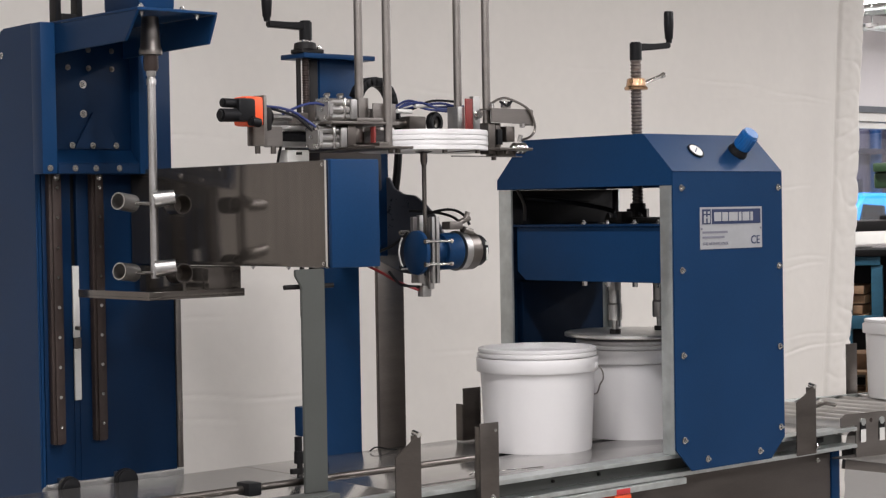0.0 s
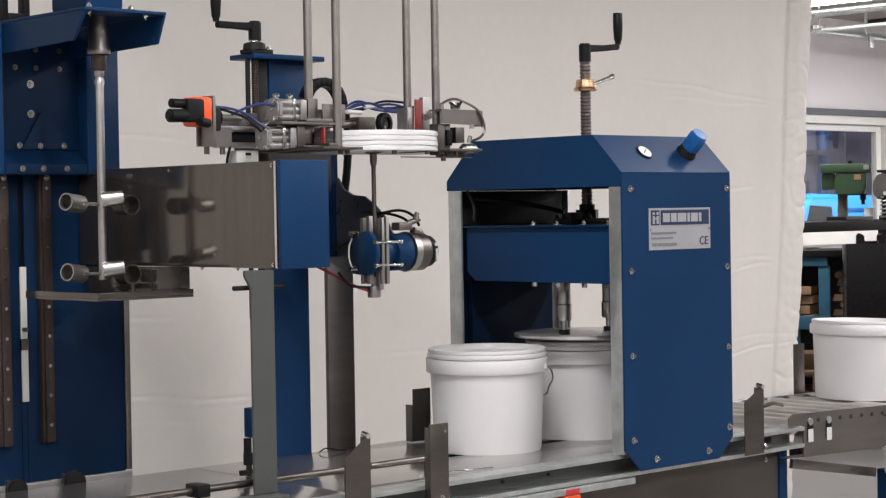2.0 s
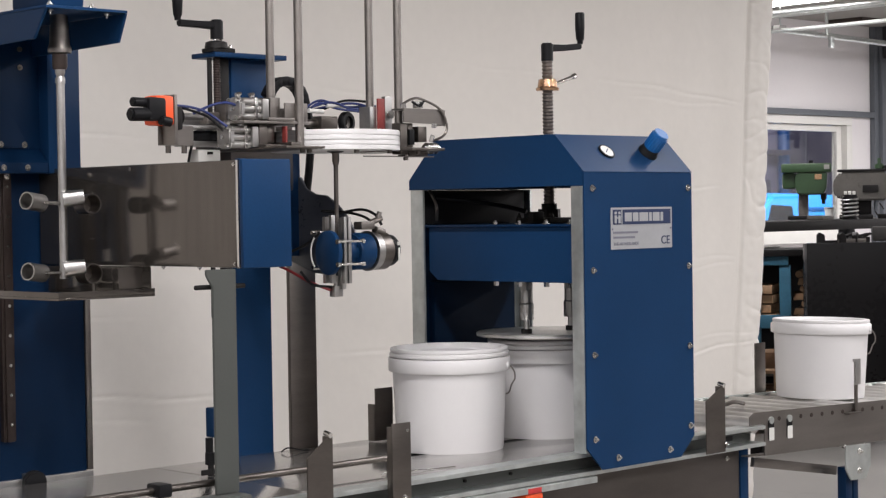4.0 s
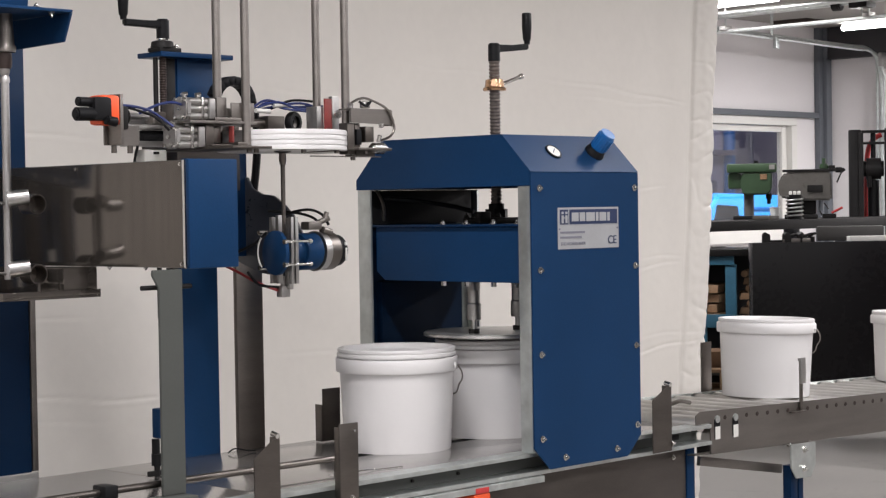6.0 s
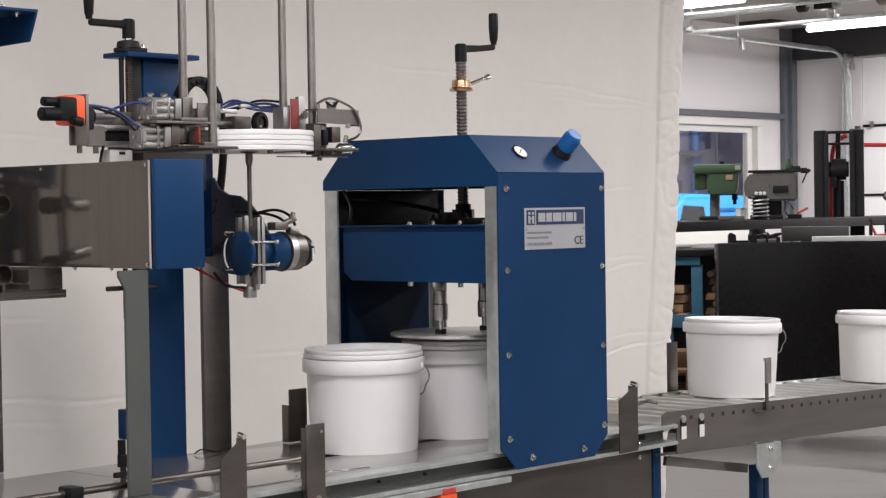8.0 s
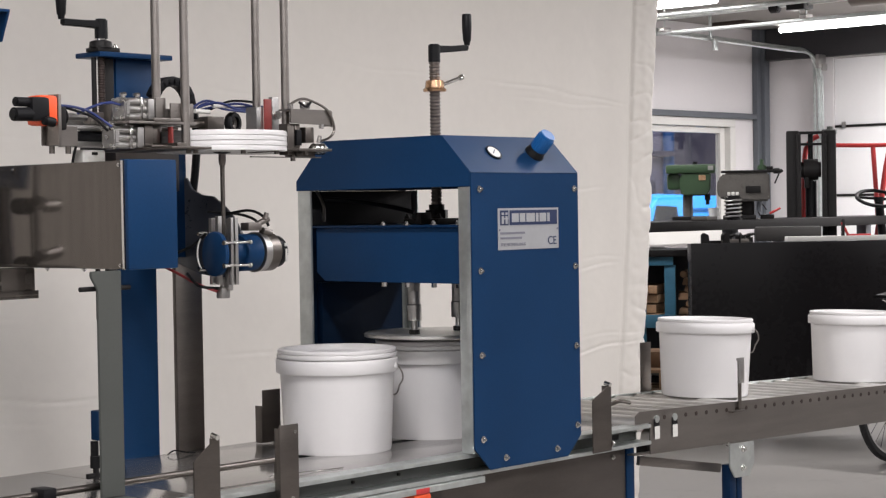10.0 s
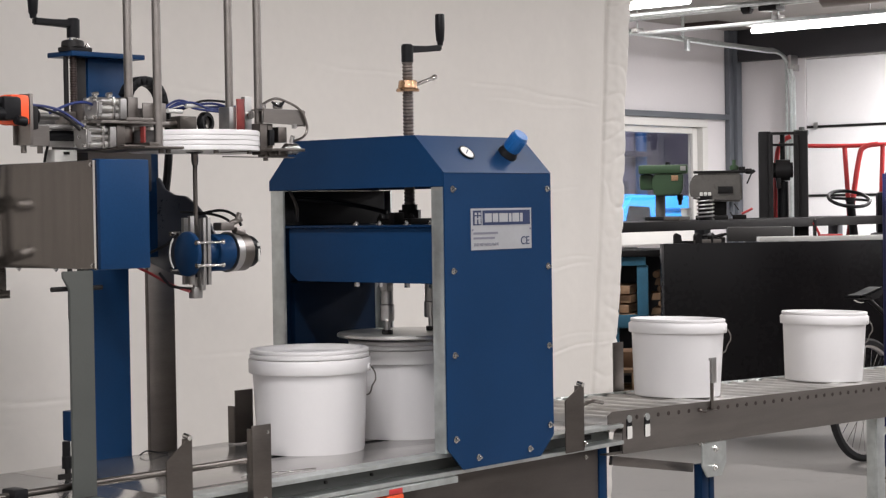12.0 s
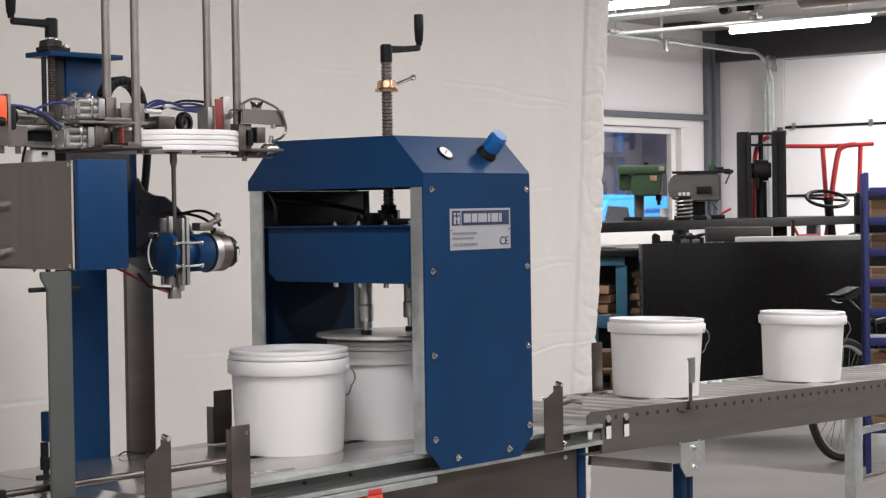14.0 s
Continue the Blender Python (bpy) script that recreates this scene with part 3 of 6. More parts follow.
for x in (2.100, 2.211):
    r = part("linear_rail", joined(cube((x - 0.0165, TY - 0.018, 0.925), (x + 0.0165, TY - 0.0005, 1.56), 0.003), cube((x - 0.010, TY - 0.024, 0.925), (x + 0.010, TY - 0.0181, 1.56), 0.002)), BROWN, col, "oily brown linear rail")
    for k in range(9):
        part("rail_screw", rod((x, TY - 0.0245, 0.965 + k * 0.069), (x, TY - 0.0265, 0.965 + k * 0.069), 0.0042, 10), CHROME, r)
# stand-ins for the view through the open slot: black above, curtain white below
part("slot_back", cube((2.1495, TY + 0.012, 1.0), (2.1645, TY + 0.02, 1.56), 0), BLACK, col)
part("slot_view_strip", cube((2.148, TY - 0.006, 1.168), (2.165, TY - 0.0005, 1.335), 0.004), FRAME_W, col, "white strip standing in for the curtain behind the slot")
part("slot_view_strip", cube((2.149, TY - 0.006, 1.022), (2.166, TY - 0.0005, 1.142), 0.004), FRAME_W, col)
part("strip_joint", joined(cube((2.147, TY - 0.009, 1.143), (2.166, TY - 0.0062, 1.167), 0.002), rod((2.155, TY - 0.02, 1.19), (2.155, TY - 0.006, 1.19), 0.005, 10)), DULL, col)

# carriage frame: a recessed panel in a blue rim, bolts inside
RIMY = TY - 0.072
# panel, sill and gusset in the darker blue: the recess's shade is painted in
part("carriage_panel", cube((2.080, TY - 0.034, 1.56), (2.335, TY - 0.027, 1.875), 0.001), DARK_BLUE, col)
part("carriage_rim", joined(cube((2.040, RIMY, 1.547), (2.078, TY - 0.0265, 1.89), 0.004), cube((2.295, RIMY, 1.547), (2.340, TY - 0.0265, 1.875), 0.003)), BLUE, col)
part("carriage_sill", prism([(TY - 0.0265, 1.547), (RIMY, 1.547), (RIMY, 1.572), (TY - 0.0345, 1.605), (TY - 0.0265, 1.605)], "x", 2.0785, 2.2945, 0.002), DARK_BLUE, col)
part("gusset", prism([(2.14, 1.606), (2.265, 1.606), (2.215, 1.69), (2.19, 1.69)], "y", TY - 0.040, TY - 0.0345, 0.001), DARK_BLUE, col)
for k, x in enumerate((2.134, 2.188, 2.250)):
    for z in (1.835, 1.793):
        screw(col, (x - 0.004, TY - 0.034, z), (0, -1, 0), 0.0052, SIDE)
    screw(col, (x, TY - 0.040, 1.614), (0, -1, 0), 0.006)
    screw(col, (x - 0.012, RIMY, 1.560), (0, -1, 0), 0.006)
screw(col, (2.058, RIMY, 1.560), (0, -1, 0), 0.006)
for z in (1.755, 1.687):
    screw(col, (2.168, TY - 0.034, z), (0, -1, 0), 0.0075)
for x in (2.100, 2.211):
    screw(col, (x, TY - 0.024, 1.540), (0, -1, 0), 0.006)

# hood: an inverted channel that reaches out over the rod
HX0, HX1, HY0, HY1, HZ = 2.079, 2.284, 3.335, 3.753, 1.893
hood = part("hood", joined(cube((HX0, HY0, HZ - 0.006), (HX1, HY1, HZ), 0.001),
                           prism([(HY0, HZ - 0.0065), (HY1, HZ - 0.0065), (HY1, HZ - 0.075), (HY0 + 0.05, HZ - 0.068)], "x", HX0, HX0 + 0.006, 0.001),
                           prism([(HY0, HZ - 0.0065), (HY1, HZ - 0.0065), (HY1, HZ - 0.075), (HY0 + 0.03, HZ - 0.068)], "x", HX1 - 0.006, HX1, 0.001)), BLUE, col, "blue folded sheet hood")
for x in (2.108, 2.25):
    screw(hood, (x, HY0 + 0.03, HZ - 0.006), (0, 0, -1), 0.007)
part("gearbox", joined(cube((2.14, 3.42, HZ), (2.262, 3.62, HZ + 0.012), 0.002), cube((2.155, 3.45, HZ + 0.012), (2.25, 3.60, HZ + 0.12), 0.01)), BLUE, hood)
for x, y in ((2.148, 3.43), (2.254, 3.43)):
    screw(hood, (x, y, HZ + 0.012), (0, 0, 1), 0.006)
part("crank_stand", joined(cube((2.085, 3.69, HZ), (2.10, 3.72, HZ + 0.14), 0.003), cube((2.14, 3.69, HZ), (2.155, 3.72, HZ + 0.14), 0.003), cube((2.1, 3.69, HZ), (2.14, 3.72, HZ + 0.02), 0.003)), BLACK, hood, "black handle stand")

RX, RY = 2.183, 3.45
hang = part("hanging_rod", joined(rod((RX, RY, 1.31), (RX, RY, 1.745), 0.0092, 20), lathe([(0.0, 0.0), (0.011, 0.0), (0.011, 0.01), (0.0085, 0.016), (0.011, 0.022), (0.011, 0.03), (0.0, 0.03)], (RX, RY, 1.738), seg=20)), ALU, col, "bright turned steel rod")
part("coupling", lathe([(0, 0), (0.014, 0), (0.0165, 0.006), (0.0165, 0.034), (0.0145, 0.036), (0.0, 0.036)], (RX, RY, 1.768), seg=20), BROWN, hang)
part("hub", lathe([(0, 0), (0.0255, 0), (0.0262, 0.006), (0.0255, 0.012), (0.0225, 0.018), (0.0190, 0.083), (0, 0.083)], (RX, RY, 1.804), seg=28), SIDE, hang)


def open_tube(p, way, length, r, wall=0.003):
    return lathe([(0, length * 0.93), (r - wall, length * 0.93), (r - wall, 0), (r, 0), (r, length), (0, length)], p, way, 24)


for z in (1.483, 1.330):
    part("tube_holder", open_tube((2.092, RY + 0.0, z - 0.001), (0.945, 0.30, -0.12), 0.05, 0.0195), ALU, hang, "short open steel tube")
    part("tie_pin", rod((RX - 0.055, RY - 0.004, z - 0.006), (RX, RY, z - 0.008), 0.0045, 10), CHROME, hang)
    part("clamp_tube", lathe([(0, 0), (0.0185, 0), (0.0155, 0.046), (0, 0.046)], (RX - 0.008, RY - 0.014, z + 0.001), (0.85, -0.5, 0.12), 24), ALU, hang)
    part("tube_holder", open_tube((2.236, RY - 0.036, z - 0.01), (0.05, 1.0, 0.0), 0.045, 0.0225), DULL, hang)
part("tie_rod", rod((RX + 0.011, RY + 0.012, 1.31), (RX + 0.011, RY + 0.012, 1.49), 0.0035, 8), CHROME, hang)

tray = part("drip_tray", joined(cube((2.111, 3.36, 1.266), (2.36, 3.66, 1.272), 0.001), cube((2.111, 3.36, 1.272), (2.36, 3.363, 1.284), 0.001), cube((2.111, 3.363, 1.272), (2.114, 3.66, 1.284), 0.001)), STEEL, col, "stainless drip tray")
part("tray_box", cube((2.272, 3.372, 1.2725), (2.36, 3.66, 1.333), 0.004), STEEL, tray)
part("tray_post", rod((2.240, 3.42, 1.272), (2.240, 3.42, 1.302), 0.004, 10), DULL, tray)
bar = part("foot_bar", joined(cube((1.955, 3.535, 0.840), (2.305, 3.545, 0.868), 0.003), rod((1.955, 3.535, 0.854), (1.955, 3.545, 0.854), 0.009, 16), cube((2.10, 3.5455, 0.83), (2.12, 3.756, 0.845), 0.002), cube((2.25, 3.5455, 0.83), (2.27, 3.756, 0.845), 0.002)), ALU, col, "flat bright steel foot bar")
for x, r in ((2.002, 0.023), (2.145, 0.026)):
    part("knob", joined(rod((x, 3.534, 0.860), (x - 0.004, 3.512, 0.860), r, 20, bevel=0.004), rod((x, 3.5345, 0.860), (x, 3.52, 0.860), 0.01, 12)), BLACK, bar, "black plastic knob")

beam = thing("cross_beam", "stainless cross beam over the line with a blue end cap on a leg", "machine beam", (2.27, 2.98, BED))
part("cover", cube((2.309, 2.985, 1.335), (2.436, 3.75, 1.558), 0.003), STEEL, beam, "brushed stainless cover")
part("end_cap", joined(cube((2.3085, 2.972, 1.334), (2.437, 2.984, 1.560), 0.004), cube((2.3115, 2.984, 1.556), (2.437, 3.0, 1.5605), 0.001)), BLUE, beam, "blue painted end cap")
part("edge_bead", cube((2.306, 2.9845, 1.334), (2.3088, 2.992, 1.558), 0.001), CHROME, beam)
for y, z in ((3.372, 1.549), (3.0, 1.549), (3.0, 1.343)):
    screw(beam, (2.309, y, z), (-1, 0, 0), 0.0032)
for y in (3.26, 3.13):
    screw(beam, (2.313, y, 1.335), (0, 0, -1), 0.004)
part("support_leg", joined(prism([(2.238, 0.874), (2.298, 0.874), (2.298, 1.334), (2.222, 1.334), (2.222, 1.322), (2.238, 1.296)], "y", 2.985, 2.991, 0.0015), cube((2.292, 2.9915, 0.875), (2.298, 3.01, 1.3335), 0.0015)), SAGE, beam, "grey-green folded leg")
part("leg_foot", cube((2.10, 2.948, BED), (2.30, 3.005, BED + 0.013), 0.002), SAGE, beam)
screw(beam, (2.308, 2.995, BED), (0, 0, 1), 0.005)
part("leg_pin", rod((2.205, 3.0, 1.298), (2.33, 3.0, 1.298), 0.005, 10), IRON, beam)
part("shim", cube((2.302, 3.02, BED), (2.318, 3.03, 1.01), 0.002), DULL, beam)
fit1 = thing("air_valve", "small blue air valve with black fittings on the bed", "air valve", (2.47, 3.30, BED))
part("body", cube((2.462, 3.29, 0.945), (2.49, 3.32, 1.012), 0.004), BLUE, fit1)
part("fitting", joined(rod((2.457, 3.30, 0.912), (2.457, 3.30, 0.945), 0.009, 12), rod((2.459, 3.30, 0.885), (2.459, 3.30, 0.912), 0.012, 12)), BLACK, fit1)
part("stem", joined(rod((2.46, 3.30, BED), (2.46, 3.30, 0.886), 0.007, 10), cube((2.435, 3.295, 0.862), (2.475, 3.305, 0.874), 0.002)), IRON, fit1)

# ---- lid dispenser on its column ----
LX, LY = 2.741, 3.18


def crank(parent, x, y, z, way, arm, grip, rise=0.012):
    """A black crank: hub, arm and an upright turning grip."""
    w = Vector(way).normalized()
    e = Vector((x, y, z)) + w * arm + Vector((0, 0, rise))
    side = Vector((-w.y, w.x, 0))
    hub = part("crank_hub", joined(rod((x, y, z - 0.035), (x, y, z + 0.014), 0.0155, 16, bevel=0.003)), BLACK, parent)
    a = Vector((x, y, z))
    bm = bmesh.new()
    vs = []
    for p, hw, hh in ((a - w * 0.012, 0.012, 0.010), (a + w * arm * 0.5 + Vector((0, 0, rise * 0.4)), 0.009, 0.008), (e, 0.008, 0.008)):
        vs.append([bm.verts.new(p + side * sx * hw + Vector((0, 0, sz * hh))) for sx, sz in ((-1, -1), (1, -1), (1, 1), (-1, 1))])
    for u, v in zip(vs, vs[1:]):
        for k in range(4):
            bm.faces.new((u[k], u[(k + 1) % 4], v[(k + 1) % 4], v[k]))
    bm.faces.new(vs[0])
    bm.faces.new(vs[-1])
    bmesh.ops.recalc_face_normals(bm, faces=bm.faces[:])
    bmesh.ops.bevel(bm, geom=bm.edges[:], offset=0.003, segments=2, affect="EDGES")
    part("crank_arm", bm, BLACK, hub)
    part("crank_grip", lathe([(0, 0), (0.0075, 0), (0.0080, 0.008), (0.0105, 0.012), (0.0128, 0.045), (0.0125, grip - 0.003), (0.011, grip), (0, grip)], e + Vector((0, 0, 0.006)), seg=20), BLACK, hub)
    return hub


def threaded(x, y, z0, z1, r, pitch=0.008, name="spindle", mat=SCREW, parent=None, label=""):
    rows = [(0, z0)]
    z = z0
    while z < z1:
        rows += [(r * 0.84, z), (r, z + pitch * 0.3), (r, z + pitch * 0.55), (r * 0.84, z + pitch * 0.85)]
        z += pitch
    rows.append((0, z))
    return part(name, lathe(rows, (x, y, 0), seg=16), mat, parent, label)


disp = thing("lid_dispenser", "blue column with a lid magazine of steel rods and cylinders", "lid dispenser", (2.735, 3.55, 0))
part("column", joined(cube((2.690, 3.50, 0.0), (2.802, 3.525, 1.82), 0.004), cube((2.684, 3.505, 0.0), (2.6895, 3.53, 1.82), 0.001)), BLUE, disp, "blue square column")
part("top_plate", joined(cube((2.618, 3.465, 1.818), (2.835, 3.56, 1.830), 0.002)), BLUE, disp)
threaded(2.640, 3.49, 1.50, 1.85, 0.009, 0.006, mat=BROWN, parent=disp, label="dark lifting spindle")
part("guide_rod", rod((2.624, 3.497, 1.2), (2.624, 3.497, 1.817), 0.006, 12), IRON, disp)
part("guide_shaft", cube((2.655, 3.497, 1.2), (2.682, 3.512, 1.817), 0.002), IRON, disp)
part("bearing", joined(cube((2.615, 3.468, 1.830), (2.680, 3.515, 1.840), 0.002), lathe([(0, 0), (0.028, 0), (0.026, 0.014), (0.018, 0.017), (0, 0.017)], (2.640, 3.49, 1.840), seg=24)), IRON, disp)
screw(disp, (2.672, 3.478, 1.840), (0, 0, 1), 0.006)
part("collar", rod((2.640, 3.49, 1.856), (2.640, 3.49, 1.874), 0.0125, 20), CHROME, disp)
crank(disp, 2.642, 3.49, 1.894, (-0.9, 0.1, 0), 0.105, 0.075, 0.002)

# carriage arm from the column to the magazine
part("carriage", cube((2.64, 3.44, 1.50), (2.83, 3.4995, 1.70), 0.006), DULL, disp)
part("side_arm", joined(cube((2.545, 3.10, 1.592), (2.572, 3.45, 1.602), 0.001), cube((2.545, 3.38, 1.60), (2.56, 3.45, 1.66), 0.001)), DULL, disp)
for x0, x1 in ((2.49, 2.60), (2.86, 2.965)):
    part("frame_plate", cube((x0, 3.05, 1.586), (x1, 3.31, 1.592), 0.001), DULL, disp)
part("frame_beam", joined(cube((2.34, 3.235, 1.594), (2.55, 3.25, 1.607), 0.001), cube((2.34, 3.235, 1.632), (2.52, 3.25, 1.642), 0.001), cube((2.38, 3.30, 1.645), (2.52, 3.33, 1.672), 0.002)), ALU, disp)
part("end_plate", prism([(2.262, 1.594), (2.352, 1.594), (2.352, 1.636), (2.30, 1.637), (2.298, 1.702), (2.280, 1.702), (2.276, 1.637), (2.262, 1.636)], "y", 3.195, 3.201, 0.001), SIDE, disp)
for x in (2.283, 2.302):
    screw(disp, (x, 3.195, 1.619), (0, -1, 0), 0.0055)
for x, y in ((2.287, 3.198), (2.33, 3.2), (2.56, 3.08), (2.58, 3.08), (2.70, 3.06), (2.80, 3.06), (2.9, 3.07)):
    part("stud", rod((x, y, 1.578), (x, y, 1.586 if x > 2.5 else 1.594), 0.006, 6), DULL, disp)
part("valve_block", joined(cube((2.282, 3.16, 1.626), (2.300, 3.20, 1.676), 0.008), rod((2.298, 3.18, 1.655), (2.306, 3.18, 1.655), 0.020, 20, bevel=0.003)), IRON, disp)
part("piston_rod", rod((2.306, 3.19, 1.657), (2.405, 3.24, 1.659), 0.0075, 14), ALU, disp)
part("slide_block", cube((2.425, 3.245, 1.645), (2.4615, 3.275, 1.672), 0.003), SIDE, disp)
part("slide_bracket", cube((2.462, 3.225, 1.6487), (2.500, 3.262, 1.689), 0.002), SIDE, disp)
part("slide_cover", cube((2.373, 3.225, 1.632), (2.466, 3.262, 1.639), 0.001), ALU, disp)
part("dark_cylinder", joined(rod((2.375, 3.245, 1.6165), (2.46, 3.245, 1.618), 0.0125, 18, bevel=0.002), rod((2.39, 3.245, 1.6165), (2.398, 3.245, 1.6165), 0.0132, 18), rod((2.43, 3.245, 1.6172), (2.436, 3.245, 1.6172), 0.0132, 18)), BLACK, disp)
tbx = part("terminal_box", cube((2.397, 3.24, 1.556), (2.458, 3.28, 1.589), 0.004), FRAME_W, disp, "white terminal box")
part("socket", cube((2.421, 3.2385, 1.578), (2.436, 3.2399, 1.584), 0), IRON, tbx)
sw = part("key_switch", cube((2.2215, 3.146, 1.6345), (2.268, 3.194, 1.697), 0.008), ORANGE, disp, "orange-red hand valve")
part("switch_plate", cube((2.269, 3.148, 1.594), (2.277, 3.194, 1.700), 0.001), SIDE, disp)
part("toggle", joined(rod((2.236, 3.156, 1.681), (2.160, 3.146, 1.681), 0.0098, 18, bevel=0.003), rod((2.232, 3.15, 1.657), (2.154, 3.146, 1.655), 0.0142, 18, bevel=0.004), cube((2.196, 3.134, 1.643), (2.240, 3.160, 1.692), 0.008),
                      rod((2.222, 3.134, 1.644), (2.252, 3.138, 1.640), 0.010, 14, bevel=0.003)), BLACK, sw, "black twin toggle")


def cylinder_block(x, y, z):
    """A small pneumatic cylinder: a scalloped end cap, three ribs, a strap and tie screws."""
    cap = [(y + 0.024 * c + 0.025, z + 0.026 * d) for c, d in ((-1, -0.55), (-0.55, -1), (0.55, -1), (1, -0.55), (1, 0.55), (0.55, 1), (-0.55, 1), (-1, 0.55))]
    b = part("air_cylinder", joined(prism(cap, "x", x, x + 0.014, 0.003), *[rod((x + 0.014, y + 0.016, z + dz), (x + 0.062, y + 0.016, z + dz), 0.0085, 16) for dz in (-0.016, 0.0, 0.016)],
                                    cube((x + 0.014, y + 0.016, z - 0.020), (x + 0.060, y + 0.046, z + 0.021), 0.003), cube((x + 0.062, y + 0.001, z - 0.022), (x + 0.080, y + 0.049, z + 0.023), 0.003)), ALU, disp, "cast aluminium air cylinder")
    part("strap", cube((x + 0.044, y + 0.004, z - 0.024), (x + 0.050, y + 0.047, z + 0.026), 0.001), CHROME, b)
    for dy, dz in ((0.010, -0.019), (0.040, -0.019), (0.010, 0.019), (0.040, 0.019), (0.025, 0.0)):
        part("tie_screw", joined(rod((x - 0.005, y + dy, z + dz), (x + 0.001, y + dy, z + dz), 0.0048, 8), rod((x - 0.0065, y + dy, z + dz), (x - 0.005, y + dy, z + dz), 0.0026, 6)), CHROME, b)
    for dx in (0.010, 0.047):
        part("air_fitting", joined(rod((x + dx, y + 0.022, z + 0.021), (x + dx, y + 0.022, z + 0.030), 0.0055, 6), rod((x + dx - 0.007, y + 0.022, z + 0.031), (x + dx + 0.007, y + 0.022, z + 0.033), 0.0042, 8)), CHROME, b)
    return b


cylinder_block(2.446, 3.15, 1.6755)
cylinder_block(2.412, 3.145, 1.6135)
part("bracket", joined(cube((2.435, 3.125, 1.6425), (2.622, 3.24, 1.6485), 0.001), cube((2.528, 3.150, 1.6487), (2.556, 3.20, 1.702), 0.002), cube((2.557, 3.135, 1.6487), (2.622, 3.139, 1.690), 0.001), cube((2.50, 3.122, 1.6487), (2.575, 3.1248, 1.656), 0.0008)), SIDE, disp)
part("jaw_block", joined(cube((2.492, 3.145, 1.594), (2.515, 3.20, 1.641), 0.002), cube((2.517, 3.150, 1.600), (2.540, 3.19, 1.636), 0.006), cube((2.49, 3.12, 1.5925), (2.60, 3.145, 1.597), 0.001)), DULL, disp)
part("jaw_pad", cube((2.553, 3.128, 1.598), (2.558, 3.142, 1.638), 0.001), DULL_RED, disp, "red jaw pad")
for x, y, z0 in ((2.594, 3.23, 1.60), (2.594, 3.13, 1.592), (2.894, 3.23, 1.60), (2.894, 3.13, 1.592)):
    part("magazine_rod", rod((x, y, z0), (x, y, 2.45), 0.0098, 20), SIDE, disp, "tall stainless magazine rod")
part("rod_ring", lathe([(0.155, 0), (0.185, 0), (0.185, 0.01), (0.155, 0.01), (0.155, 0)], (LX, LY, 2.42), seg=40), DULL, disp)
part("bracket", joined(prism([(2.862, 1.684), (2.995, 1.682), (2.995, 1.644), (2.984, 1.648), (2.862, 1.651)], "y", 3.078, 3.082, 0.0008), cube((2.862, 3.0825, 1.680), (2.995, 3.12, 1.684), 0.001), cube((2.990, 3.0825, 1.646), (2.994, 3.118, 1.6795), 0.001)), SIDE, disp)
for a, b in (((2.862, 3.09, 1.578), (2.884, 3.12, 1.6505)), ((2.8885, 3.094, 1.5945), (2.905, 3.12, 1.6505)), ((2.914, 3.085, 1.607), (2.941, 3.12, 1.643)), ((2.8845, 3.085, 1.574), (2.944, 3.125, 1.594))):
    part("jaw_block", cube(a, b, 0.002), DULL, disp)
part("jaw_pad", cube((2.888, 3.0865, 1.60), (2.903, 3.0935, 1.636), 0.001), BLACK, disp)
part("adjuster", joined(*[rod((2.932 + 0.007 * k, 3.08, 1.592), (2.937 + 0.007 * k, 3.08, 1.592), 0.0135 - 0.0012 * (k % 2), 14, bevel=0.001) for k in range(5)], rod((2.925, 3.08, 1.592), (2.972, 3.08, 1.592), 0.008, 10)), CHROME, disp, "knurled bright adjuster")
for a, b, r in (((2.955, 3.075, 1.640), (2.955, 3.075, 1.650), 0.006), ((2.945, 3.075, 1.607), (2.945, 3.07, 1.622), 0.005), ((2.868, 3.085, 1.684), (2.868, 3.085, 1.694), 0.006)):
    part("air_fitting", rod(a, b, r, 8), CHROME, disp)
part("fitting_block", cube((2.905, 3.0825, 1.685), (2.928, 3.095, 1.701), 0.003), CHROME, disp)
part("stud", rod((2.8775, 3.09, 1.564), (2.8775, 3.09, 1.578), 0.006, 6), DULL, disp)
part("sensor_wire_plate", cube((2.74, 3.078, 1.571), (2.957, 3.085, 1.5735), 0.0005), DULL, disp)
part("jaw_pad", cube((2.889, 3.196, 1.640), (2.911, 3.201, 1.713), 0.001), DULL_RED, disp)
for a, b in (((2.868, 3.202, 1.60), (2.890, 3.24, 1.694)), ((2.9125, 3.197, 1.60), (2.935, 3.21, 1.719))):
    part("guide_block", cube(a, b, 0.002), ALU, disp, "pale aluminium guide block")
part("dial_screw", rod((2.926, 3.19, 1.676), (2.926, 3.197, 1.676), 0.010, 16), CHROME, disp)
wh = part("roller", lathe([(0.0155, 0), (0.024, 0), (0.0265, 0.004), (0.0265, 0.014), (0.024, 0.018), (0.0155, 0.018), (0.0155, 0)], (2.914, 3.350, 1.6635), (0.25, -1, 0), 36), BLACK, disp, "black rubber roller")
part("hub", lathe([(0, 0.004), (0.006, 0.004), (0.0065, 0.008), (0.0154, 0.010), (0.0154, 0.002), (0, 0.002)], (2.914, 3.350, 1.6635), (0.25, -1, 0), 24), SIDE, wh)
part("roller_block", joined(cube((2.832, 3.335, 1.63), (2.884, 3.37, 1.6775), 0.003), rod((2.75, 3.36, 1.660), (2.832, 3.355, 1.660), 0.010, 12)), DULL, disp)
